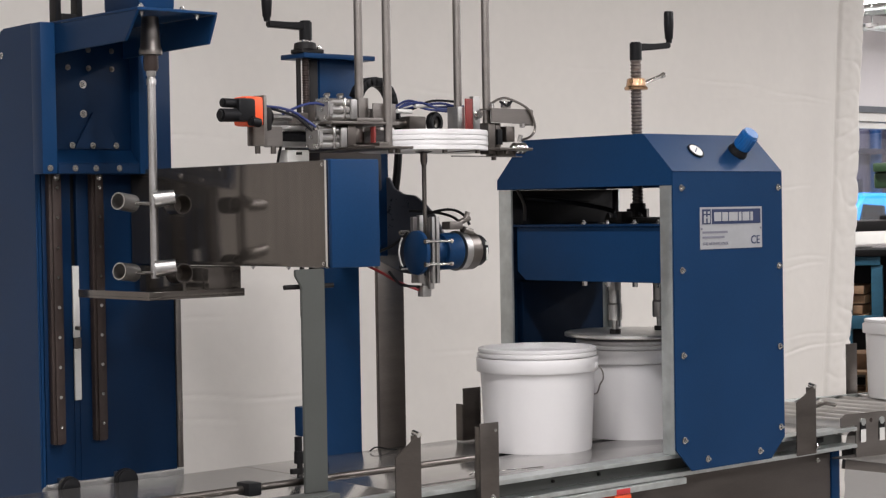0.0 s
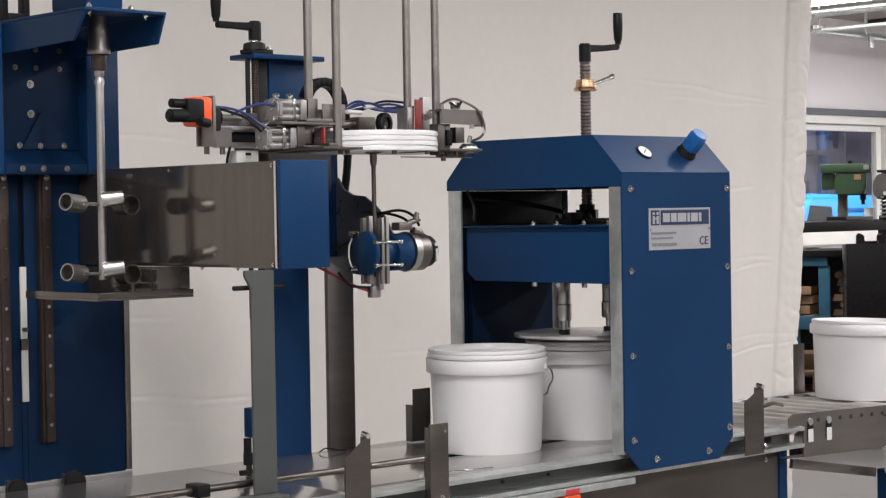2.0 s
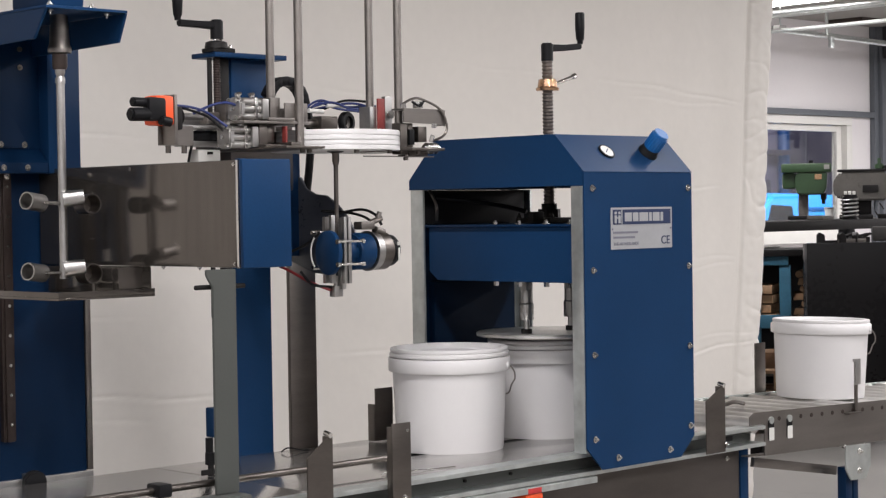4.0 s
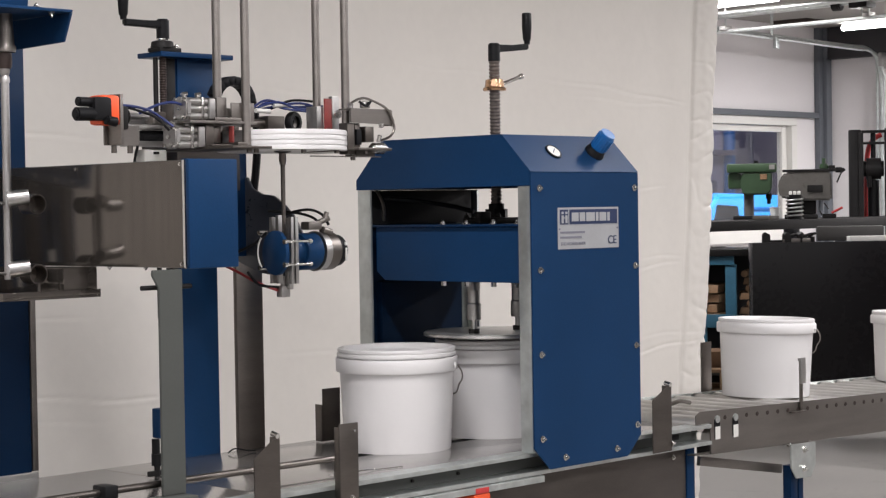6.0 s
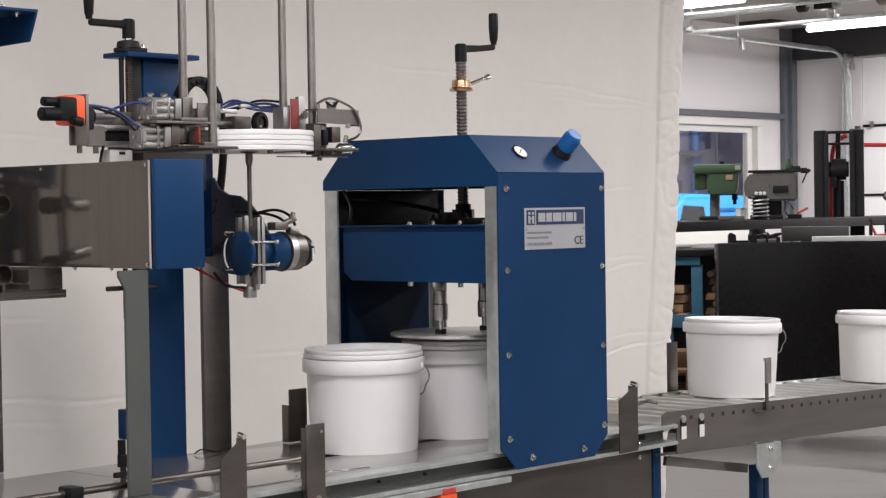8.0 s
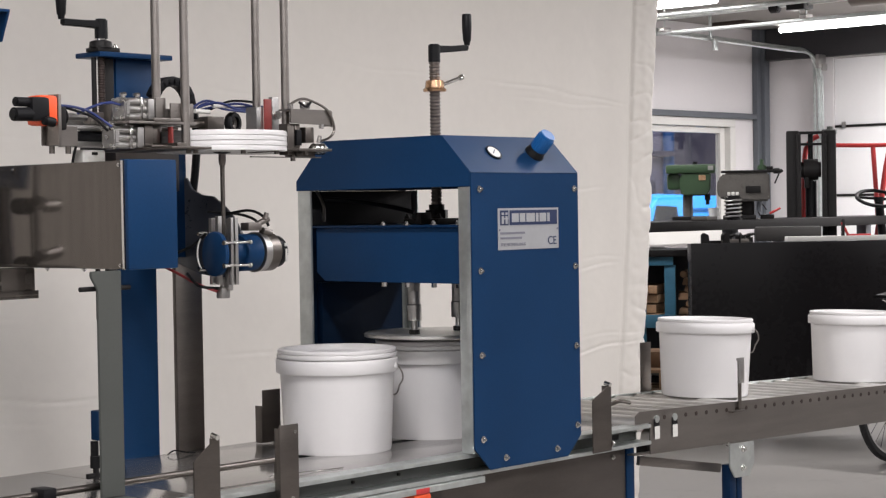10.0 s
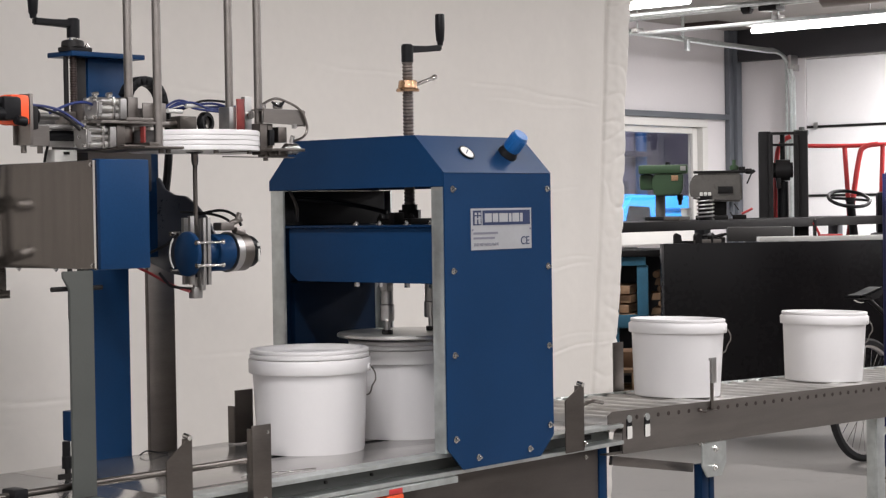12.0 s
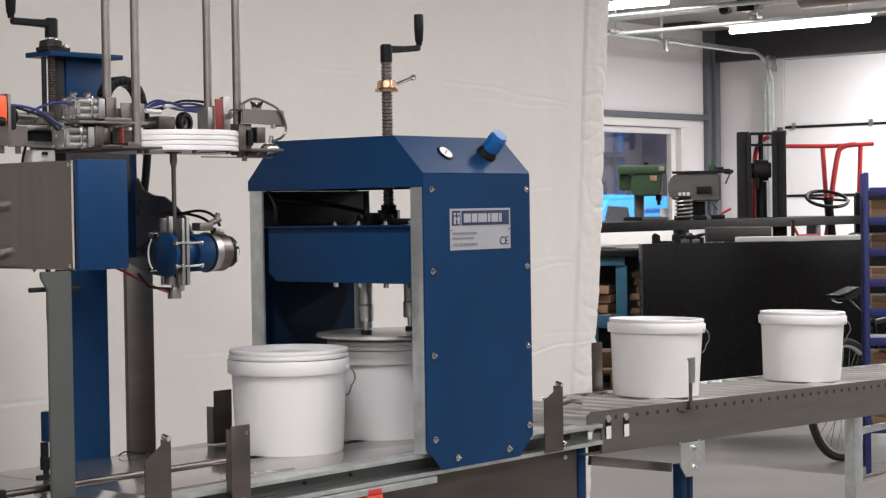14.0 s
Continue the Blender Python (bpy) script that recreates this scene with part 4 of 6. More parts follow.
for a, b in (((2.797, 3.34, 1.689), (2.842, 3.34, 1.688)), ((2.849, 3.335, 1.7025), (2.898, 3.33, 1.7035))):
    part("cable_label", rod(a, b, 0.0055, 10), FRAME_W, disp, "white cable sleeve")
part("cable_chain", joined(*[cube((-0.011, -0.016, -0.014), (0.011, 0.016, 0.014), 0.004, pose(2.79 + 0.055 * math.cos(a), 3.42, 1.708 + 0.055 * math.sin(a), 0, -math.degrees(a), 0)) for a in [radians(150 - 17 * k) for k in range(12)]]), BLACK, disp, "black cable chain")
for pts, mt in (([(2.29, 3.17, 1.678), (2.33, 3.17, 1.675), (2.37, 3.17, 1.665), (2.408, 3.15, 1.635)], HOSE_BLUE), ([(2.355, 3.2, 1.664), (2.39, 3.18, 1.682), (2.42, 3.17, 1.688), (2.446, 3.17, 1.684)], HOSE_BLUE),
                ([(2.30, 3.18, 1.676), (2.33, 3.17, 1.668), (2.37, 3.165, 1.655), (2.405, 3.16, 1.627)], BLACK), ([(2.35, 3.2, 1.594), (2.35, 3.21, 1.57), (2.352, 3.22, 1.54)], BLACK),
                ([(2.80, 3.36, 1.694), (2.85, 3.36, 1.716), (2.90, 3.33, 1.70), (2.945, 3.28, 1.702)], HOSE_BLUE), ([(2.81, 3.35, 1.69), (2.86, 3.35, 1.70), (2.91, 3.31, 1.708), (2.95, 3.27, 1.692)], HOSE_BLUE),
                ([(2.80, 3.37, 1.684), (2.85, 3.36, 1.692), (2.90, 3.33, 1.715), (2.945, 3.28, 1.71)], BLACK),
                ([(2.866, 3.085, 1.694), (2.89, 3.08, 1.7055), (2.92, 3.08, 1.706), (2.975, 3.075, 1.684), (2.996, 3.074, 1.645), (2.985, 3.074, 1.622), (2.95, 3.074, 1.61)], DULL), ([(2.895, 3.085, 1.70), (2.915, 3.08, 1.690), (2.93, 3.08, 1.705)], BLACK),
                ([(2.805, 3.34, 1.697), (2.86, 3.33, 1.71), (2.91, 3.31, 1.694), (2.95, 3.27, 1.70)], HOSE_BLUE), ([(2.79, 3.35, 1.68), (2.83, 3.34, 1.708), (2.88, 3.33, 1.695), (2.94, 3.28, 1.685)], HOSE_BLUE)):
    part("air_hose", pipe(pts, 0.003, 7), mt, disp)
part("drop_cable", pipe([(2.86, 3.42, 1.70), (2.885, 3.44, 1.63), (2.895, 3.46, 1.55), (2.90, 3.48, 1.48)], 0.010, 8), BLACK, disp)

LID = lathe([(0, 0.006), (0.128, 0.006), (0.133, 0.0115), (0.146, 0.0115), (0.148, 0.009), (0.1485, 0.0), (0.145, -0.001), (0.131, 0.0), (0.127, 0.002), (0, 0.002)], seg=56)
first = tagged(new("lid_disc", finish(LID, "lid_disc", LIDW)), "round white plastic lid stacked in the magazine", "lid", "stacked lids")
first.location = (LX, LY, 1.5865)
for k in range(1, 4):
    copy_thing(first, pose(LX + 0.001 * (k % 2), LY, 1.5865 + 0.0112 * k))

# ---- suction arm on the steel post, cup raised under the lids ----
arm = thing("suction_arm", "steel post with a swing arm that lifts a suction stem", "swing arm", (2.9, 3.52, 0))
part("post", cube((2.864, 3.505, 0.0), (2.948, 3.518, 1.46), 0.002), DULL, arm, "dark stainless channel post")
part("upper_post", cube((2.73, 3.47, 1.34), (2.875, 3.499, 1.60), 0.003), DARK_BLUE, arm)
part("swing_plate", prism([(3.545, 1.545), (3.497, 1.538), (3.463, 1.533), (3.4424, 1.505), (3.4066, 1.491), (3.365, 1.487), (3.324, 1.463), (3.29, 1.435), (3.262, 1.395), (3.245, 1.35), (3.27, 1.31), (3.33, 1.29), (3.42, 1.30), (3.545, 1.34)], "x", 2.868, 2.876, 0.0015), PLATE_GREY, arm, "dark curved swing plate")
part("plate_lug", joined(rod((2.83, 3.50, 1.51), (2.90, 3.50, 1.51), 0.012, 14), cube((2.84, 3.48, 1.49), (2.86, 3.52, 1.55), 0.004)), SIDE, arm)
HZc, HYc = 1.355, 3.18
part("motor_cap", lathe([(0, 0), (0.047, 0), (0.0505, 0.002), (0.051, 0.005), (0.051, 0.011), (0, 0.011)], (2.700, HYc - 0.010, HZc - 0.001), (1, -0.14, 0), 48), BLUE, arm, "round blue cap")
part("cap_edge", pipe([(2.699, HYc - 0.010 + 0.0535 * math.cos(radians(a)), HZc + 0.0535 * math.sin(radians(a))) for a in range(-40, 41, 16)], 0.0022, 6), FRAME_W, arm)
part("motor_neck", rod((2.712, HYc - 0.012, HZc), (2.782, HYc, HZc), 0.030, 28), BLUE, arm)
part("motor_cap", lathe([(0, 0), (0.04, 0), (0.043, 0.004), (0.043, 0.045), (0, 0.045)], (2.782, HYc, HZc), (1, 0, 0), 40), BLUE, arm)
part("flange", lathe([(0, 0), (0.047, 0), (0.047, 0.004), (0.0455, 0.005), (0.0455, 0.02), (0, 0.02)], (2.832, HYc, HZc), (1, 0, 0), 40), ALU, arm)
part("motor_body", lathe([(0, 0), (0.045, 0), (0.045, 0.028), (0.038, 0.03), (0.038, 0.036), (0, 0.036)], (2.852, HYc, HZc), (1, 0, 0), 40), DULL, arm)
part("rotor", lathe([(0, 0), (0.037, 0), (0.037, 0.014), (0.033, 0.02), (0.02, 0.022), (0, 0.022)], (2.888, HYc - 0.002, HZc), (1, 0, 0), 32), BLACK, arm)
part("rotor_clip", joined(cube((2.896, HYc - 0.041, HZc - 0.024), (2.901, HYc - 0.0375, HZc + 0.006), 0.001), cube((2.894, HYc - 0.041, HZc + 0.012), (2.903, HYc - 0.037, HZc + 0.02), 0.001)), FRAME_W, arm)
for x0, x1, y0, z1 in ((2.718, 2.726, -0.052, 1.436), (2.731, 2.740, -0.052, 1.436), (2.716, 2.728, -0.010, 1.440), (2.714, 2.730, 0.010, 1.436)):
    part("slide_rail", cube((x0, HYc + y0, 1.284), (x1, HYc + y0 + 0.010, z1), 0.001), ALU, arm, "slim aluminium slide rail")
part("rail_back", cube((2.718, HYc - 0.041, 1.284), (2.740, HYc - 0.035, 1.434), 0.001), ALU, arm)
part("rail_clamp", cube((2.738, HYc - 0.02, 1.27), (2.75, HYc - 0.005, 1.42), 0.001), ALU, arm)
for z in (1.380, 1.328):
    part("tie_bolt", joined(rod((2.695, HYc - 0.055, z), (2.772, HYc - 0.056, z), 0.003, 10), rod((2.693, HYc - 0.055, z), (2.700, HYc - 0.0552, z), 0.006, 10), rod((2.768, HYc - 0.056, z), (2.774, HYc - 0.0562, z), 0.0055, 10)), CHROME, arm)
for z in (1.40, 1.32):
    part("side_bolt", rod((2.695, HYc + 0.035, z), (2.72, HYc + 0.035, z), 0.005, 10), CHROME, arm)
part("stem", joined(rod((LX, LY, 1.42), (LX, LY, 1.556), 0.0052, 14), rod((LX, LY, 1.395), (LX, LY, 1.42), 0.0085, 14)), DULL, arm, "slim steel suction stem")
part("stem_head", joined(rod((LX, LY, 1.556), (LX, LY, 1.568), 0.0075, 12), rod((LX, LY, 1.562), (LX, LY, 1.584), 0.0085, 6)), SCREW, arm)
part("suction_cup", lathe([(0, 0), (0.008, 0), (0.02, 0.0035), (0.02, 0.0048), (0, 0.0048)], (LX, LY, 1.5815), seg=24), BLACK, arm)
part("vacuum_block", joined(cube((2.722, HYc - 0.012, 1.252), (2.748, HYc + 0.008, 1.278), 0.003), rod((2.736, HYc, 1.278), (2.736, HYc, 1.30), 0.006, 10)), ALU, arm)
part("top_fitting", joined(cube((2.80, HYc - 0.02, 1.405), (2.842, HYc + 0.01, 1.424), 0.004), rod((2.835, HYc - 0.01, 1.42), (2.862, HYc - 0.02, 1.432), 0.007, 10), rod((2.842, HYc - 0.02, 1.405), (2.868, HYc - 0.02, 1.398), 0.008, 10), rod((2.85, HYc - 0.02, 1.43), (2.856, HYc - 0.02, 1.445), 0.006, 8)), SIDE, arm)
for pts, mt in (([(2.80, 3.26, 1.44), (2.83, 3.20, 1.452), (2.85, 3.17, 1.440), (2.862, 3.16, 1.415)], BLACK), ([(2.78, 3.28, 1.45), (2.82, 3.22, 1.444), (2.84, 3.18, 1.428), (2.846, 3.17, 1.40)], BLACK),
                ([(2.70, 3.40, 1.338), (2.69, 3.33, 1.345), (2.695, 3.24, 1.372), (2.705, 3.20, 1.40)], BLACK), ([(2.70, 3.42, 1.345), (2.70, 3.30, 1.31), (2.695, 3.22, 1.285), (2.72, 3.18, 1.268)], HOSE_RED),
                ([(2.69, 3.25, 1.31), (2.692, 3.22, 1.285), (2.70, 3.20, 1.278), (2.725, 3.18, 1.275)], BLACK)):
    part("air_hose", pipe(pts, 0.0034, 7), mt, arm)

# ---- lid press ----
PX0, PX1, PY0, PY1 = 3.247, 3.657, 2.87, 3.476
press = thing("lid_press", "blue lid press with a chamfered hood, spindle and crank", "lid press", (3.45, 3.17, 0.8))
part("hood", joined(prism([(PY0, 1.533), (PY0, 1.534), (2.962, 1.626), (3.377, 1.626), (PY1, 1.525), (PY1, 1.500), (PY1 - 0.003, 1.500), (PY1 - 0.003, 1.523), (3.375, 1.622), (2.964, 1.622), (PY0 + 0.003, 1.533)], "x", PX0, PX1, 0),
                    prism([(PY0 + 0.0045, 1.501), (PY0 + 0.0045, 1.5335), (2.963, 1.6225), (3.376, 1.6225), (PY1 - 0.003, 1.5235), (PY1 - 0.003, 1.501)], "x", PX0, PX0 + 0.003),
                    prism([(PY0 + 0.0045, 1.501), (PY0 + 0.0045, 1.5335), (2.963, 1.6225), (3.376, 1.6225), (PY1 - 0.003, 1.5235), (PY1 - 0.003, 1.501)], "x", PX1 - 0.003, PX1)), BLUE, press, "blue folded sheet hood")
front = part("front_panel", prism([(PX0, 0.873), (3.303, 0.818), (3.603, 0.818), (PX1, 0.868), (PX1, 1.5325), (PX0, 1.5325)], "y", PY0, PY0 + 0.004, 0.0008), BLUE, press, "blue sheet front panel")
# inner panels wear the darkened blue, so the shade inside is painted on
back = part("back_panel", prism([(PX0 + 0.02, 0.863), (PX1, 0.863), (PX1, 1.4995), (PX0 + 0.02, 1.4995)], "y", PY1 - 0.004, PY1, 0.001), SHADED_BLUE, press)
for x in (3.276, 3.640):
    for z in (1.502, 1.298, 1.096, 0.894):
        screw(front, (x, PY0, z - (0.008 if z > 1.4 else 0)), (0, -1, 0), 0.0068)
for x in (3.359, 3.557):
    screw(front, (x, PY0, 0.842), (0, -1, 0), 0.0068)
for y0, y1, nm in ((PY0 + 0.005, PY0 + 0.042, "front"), (PY1 - 0.052, PY1 - 0.005, "back")):
    for x0, face in ((PX0 - 0.0, 1), (PX1 - 0.006, -1)):
        part("corner_angle", joined(cube((x0, y0, BED + 0.002), (x0 + 0.006, y1, 1.4998), 0.001), cube((x0 + (0.0065 if face > 0 else -0.035), y0 if nm == "front" else y1 - 0.005, BED + 0.002), (x0 + (0.04 if face > 0 else -0.0005), y0 + 0.005 if nm == "front" else y1, 1.4998), 0.001)), ZINC, press, "galvanised corner angle")
part("inner_cover", cube((3.31, 3.452, BED), (3.615, 3.4715, 1.26), 0.003), SHADED_BLUE, press)
# black cover added where the inside above the ram reads near-black
part("upper_cover", cube((3.29, 3.43, 1.41), (3.635, 3.4715, 1.499), 0.004), BLACK, press, "black upper cover behind the ram")
bm = joined(prism([(2.905, 1.267), (3.39, 1.267), (3.42, 1.29), (3.42, 1.403), (2.905, 1.403)], "x", 3.262, 3.268, 0.001), prism([(2.905, 1.267), (3.39, 1.267), (3.42, 1.29), (3.42, 1.403), (2.905, 1.403)], "x", 3.634, 3.64, 0.001),
            cube((3.2685, 2.91, 1.267), (3.6335, 3.39, 1.273), 0.001), cube((3.2685, 3.414, 1.30), (3.6335, 3.42, 1.4025), 0.001))
ram = part("ram_beam", bm, BLUE, press, "blue box beam")
part("top_flange", cube((3.252, 2.90, 1.4035), (3.65, 3.425, 1.409), 0.001), DARK_BLUE, ram)
for x, y in ((3.275, 3.19), (3.275, 3.11), (3.275, 3.02), (3.275, 2.94), (3.60, 3.19), (3.60, 3.0)):
    screw(ram, (x, y, 1.409), (0, 0, 1), 0.007, name="nut")
    part("nut", rod((x, y, 1.256), (x, y, 1.267), 0.007, 6), CHROME, ram)
part("spindle_block", joined(cube((3.40, 3.12, 1.409), (3.53, 3.24, 1.424), 0.004), rod((3.463, 3.18, 1.424), (3.463, 3.18, 1.446), 0.03, 6), rod((3.463, 3.18, 1.446), (3.463, 3.18, 1.46), 0.02, 16), cube((3.36, 3.14, 1.409), (3.40, 3.16, 1.44), 0.004)), IRON, ram)
for y in (3.125, 3.235):
    screw(ram, (3.41, y, 1.424), (0, 0, 1), 0.008, IRON)
sp = threaded(3.463, 3.18, 1.45, 1.835, 0.0145, 0.009, parent=press, label="trapezoidal steel spindle")
part("air_hose", pipe([(3.30, 3.44, 1.48), (3.36, 3.36, 1.47), (3.40, 3.28, 1.455), (3.42, 3.22, 1.44)], 0.006, 8), BLACK, press)
part("air_hose", pipe([(3.285, 3.44, 1.5), (3.29, 3.42, 1.46), (3.30, 3.43, 1.42)], 0.004, 8), DULL, press)
part("lock_nut", lathe([(0, 0), (0.030, 0), (0.031, 0.006), (0.026, 0.010), (0.0235, 0.028), (0.018, 0.03), (0, 0.03)], (3.463, 3.18, 1.750), seg=10), BRASS, press, "brass lock nut")
part("lock_lever", joined(rod((3.48, 3.175, 1.766), (3.54, 3.16, 1.788), 0.0048, 12), rod((3.535, 3.161, 1.786), (3.548, 3.158, 1.791), 0.0075, 12, bevel=0.002)), CHROME, press)
crank(press, 3.463, 3.18, 1.858, (1, 0.0, 0.0), 0.128, 0.082)
part("crank_neck", rod((3.463, 3.18, 1.80), (3.463, 3.18, 1.835), 0.010, 14), IRON, press)

# gauge and regulator on the slanted face
SN = Vector((0, -0.707, 0.707))


def on_slope(x, s):
    """A point on the slanted face, s from its lower to its upper edge."""
    return Vector((x, PY0 + 0.092 * s, 1.534 + 0.092 * s))


ga = part("gauge", lathe([(0, 0), (0.022, 0), (0.0228, 0.002), (0.0225, 0.0045), (0.0195, 0.0052), (0.019, 0.004), (0, 0.004)], on_slope(3.386, 0.53), SN, 32), BLACK, press, "round pressure gauge")
part("dial", rod(on_slope(3.386, 0.53) + SN * 0.0041, on_slope(3.386, 0.53) + SN * 0.0046, 0.0185, 28), DIAL, ga, "white dial")
c0 = on_slope(3.386, 0.53) + SN * 0.0050
part("needle", rod(c0 + Vector((-0.008, -0.004, -0.004)), c0 + Vector((0.008, 0.005, 0.005)), 0.0012, 6), INK, ga)
rg = part("regulator", lathe([(0, 0), (0.026, 0), (0.026, 0.006), (0.023, 0.010), (0.022, 0.018), (0, 0.018)], on_slope(3.542, 0.52), SN, 28), BLACK, press, "air pressure regulator")
kb = joined(rod((0, 0, 0.018), (0, 0, 0.067), 0.0212, 36, 0.0200, 0.0012), *[cube((0.0195, -0.0016, 0.022), (0.0228, 0.0016, 0.058), 0.0008, pose(0, 0, 0, 0, 0, 18 * k)) for k in range(20)])
kb.transform(Matrix.Translation(on_slope(3.542, 0.52)) @ SN.to_track_quat("Z", "Y").to_matrix().to_4x4())
part("knob", kb, KNOB_BLUE, rg, "bright blue ribbed knob")

# maker's plate: emblem and name as plain shapes, print as bars
pl = part("maker_plate", cube((3.342, PY0 - 0.0015, 1.346), (3.574, PY0 - 0.0002, 1.447), 0.0004), PAPER, front, "pale metal maker's plate")
PYF = PY0 - 0.0024


def ink(x0, x1, z0, z1, mt=INK, nm="print_bar", y=PYF, parent=front):
    return part(nm, cube((x0, y, z0), (x1, PY0 - 0.0017 if y == PYF else y + 0.0006, z1), 0), mt, parent)


ink(3.349, 3.380, 1.406, 1.442, INK, "emblem")
ink(3.385, 3.568, 1.406, 1.442, INK, "logo_field")
WY = PYF - 0.0009
for x in (3.354, 3.368):
    ink(x, x + 0.008, 1.409, 1.428, PAPER, "emblem_bar", WY)
    ink(x, x + 0.008, 1.431, 1.437, PAPER, "emblem_bar", WY)
ink(3.354, 3.376, 1.4205, 1.4235, PAPER, "emblem_bar", WY - 0.0008)
for x, w in ((3.392, 0.026), (3.422, 0.021), (3.447, 0.033), (3.484, 0.010), (3.498, 0.026), (3.528, 0.010)):
    ink(x, x + w, 1.413, 1.4345, PAPER, "logo_block", WY)
for x0, x1, z in ((3.350, 3.442, 1.384), (3.350, 3.430, 1.372)):
    ink(x0, x1, z, z + 0.005, DIM_INK)
letters("THE NETHERLANDS", 0.0105, (3.350, PYF, 1.3555), DIM_INK, front)
letters("CE", 0.029, (3.530, PYF, 1.356), INK, front)
for x in (3.347, 3.569):
    part("rivet", rod((x, PY0 - 0.0015, 1.395), (x, PY0 - 0.003, 1.395), 0.0025, 8), DIM_INK, front)

# press plate on its cylinders
stamp = part("press_plate", lathe([(0, 0), (0.178, 0), (0.18, 0.002), (0.18, 0.008), (0.178, 0.010), (0, 0.010)], (3.475, 3.21, 1.120), seg=56), ROLLER, press, "round steel press plate")
for x, y in ((3.372, 3.18), (3.455, 3.04), (3.54, 3.18)):
    part("actuator", joined(rod((x, y, 1.130), (x, y, 1.165), 0.008, 14), lathe([(0, 0), (0.0175, 0), (0.019, 0.003), (0.019, 0.040), (0.0165, 0.043), (0.0165, 0.075), (0, 0.075)], (x, y, 1.165), seg=12), cube((x - 0.012, y - 0.012, 1.238), (x + 0.012, y + 0.012, 1.2665), 0.002)), ALU, stamp, "small steel cylinder")
    part("plate_mount", rod((x, y, 1.1302), (x, y, 1.142), 0.014, 8), IRON, stamp)

# ---- buckets ----


def bucket(label, seat=0.0):
    """A tapered pail with a band under the rim and a beaded lid; seat: how far the lid has been pressed down."""
    b = thing("plastic_bucket", label, "bucket", group="buckets on the line", local=True)
    part("body", lathe([(0, 0.003), (0.118, 0.003), (0.122, 0), (0.1300, 0.0), (0.1318, 0.006), (0.1405, 0.190), (0.1405, 0.205), (0.138, 0.215), (0.134, 0.215), (0.134, 0.19), (0.126, 0.008), (0, 0.008)], seg=72), WHITE, b)
    part("rim", lathe([(0.1406, 0.1935), (0.1490, 0.1935), (0.1502, 0.1955), (0.1508, 0.2255 - seat * 0.4), (0.1494, 0.2275 - seat * 0.4), (0.1406, 0.2275 - seat * 0.4), (0.1406, 0.1935)], seg=72), WHITE, b, "raised rim band")
    z = -seat
    part("lid", lathe([(0, 0.236 + z), (0.124, 0.2355 + z), (0.1275, 0.2385 + z), (0.1295, 0.2490 + z), (0.1315, 0.2508 + z), (0.1430, 0.2508 + z), (0.1452, 0.2495 + z), (0.1460, 0.2460 + z), (0.1452, 0.2425 + z), (0.1436, 0.2412 + z), (0.1436, 0.2400 + z),
                       (0.1468, 0.2390 + z), (0.1478, 0.2360 + z), (0.1474, 0.2310 + z), (0.1456, 0.2290 + z), (0.1410, 0.2286 + z), (0.134, 0.232 + z), (0, 0.232 + z)], seg=72), WHITE, b, "pressed-on white lid")
    a0 = radians(-62)
    pts = [(0.145, 0.207), (0.154, 0.205), (0.163, 0.190), (0.163, 0.172), (0.154, 0.157)]
    path = [(r * math.cos(a0 + 0.04 * k), r * math.sin(a0 + 0.04 * k), h) for k, (r, h) in enumerate(pts)]
    path += [(0.147 * math.cos(a0 + s), 0.147 * math.sin(a0 + s), 0.140 - 0.02 * math.sin(s)) for s in (0.5, 1.0, 1.57, 2.14, 2.64)]
    path += [(0.147 * math.cos(a0 + 3.0), 0.147 * math.sin(a0 + 3.0), 0.17), (0.150 * math.cos(a0 + 3.14), 0.150 * math.sin(a0 + 3.14), 0.205)]
    part("bail_handle", pipe(path, 0.0020, 7), SIDE, b, "thin wire bail handle")
    d = Vector((math.cos(a0), math.sin(a0), 0))
    part("handle_ear", rod(d * 0.140 + Vector((0, 0, 0.206)), d * 0.154 + Vector((0, 0, 0.206)), 0.009, 14, bevel=0.002), WHITE, b)
    return b


RSLOPE, RX0, RZ0 = -0.0285, 3.93, 0.884


def roller_top(x):
    return RZ0 + RSLOPE * (x - RX0)


first = bucket("white plastic bucket with a loose lid on the polished bed")
first.matrix_world = pose(3.134, 3.220, BED, 0, 0, 0)
b2 = copy_thing(first, pose(3.490, 3.232, BED, 0, 0, 4))
tagged(b2, "white plastic bucket with a loose lid under the press")
shut = bucket("white plastic bucket with a pressed-on lid on the roller conveyor", 0.015)
LEAN = -math.degrees(math.atan(RSLOPE))
shut.matrix_world = pose(4.674, 3.185, roller_top(4.674) + 0.0005, 0, LEAN, -10)
copy_thing(shut, pose(5.566, 3.185, roller_top(5.566) + 0.0005, 0, LEAN, -14))

# ---- roller conveyor ----
rc = thing("roller_conveyor", "steel gravity roller conveyor sloping gently down", "roller conveyor", (5.6, 3.2, 0))
RX1, RYF, RYB = 8.2, 2.90, 3.375


def slanted(x0, x1, dz0, dz1):
    return [(x0, roller_top(x0) + dz0), (x1, roller_top(x1) + dz0), (x1, roller_top(x1) + dz1), (x0, roller_top(x0) + dz1)]


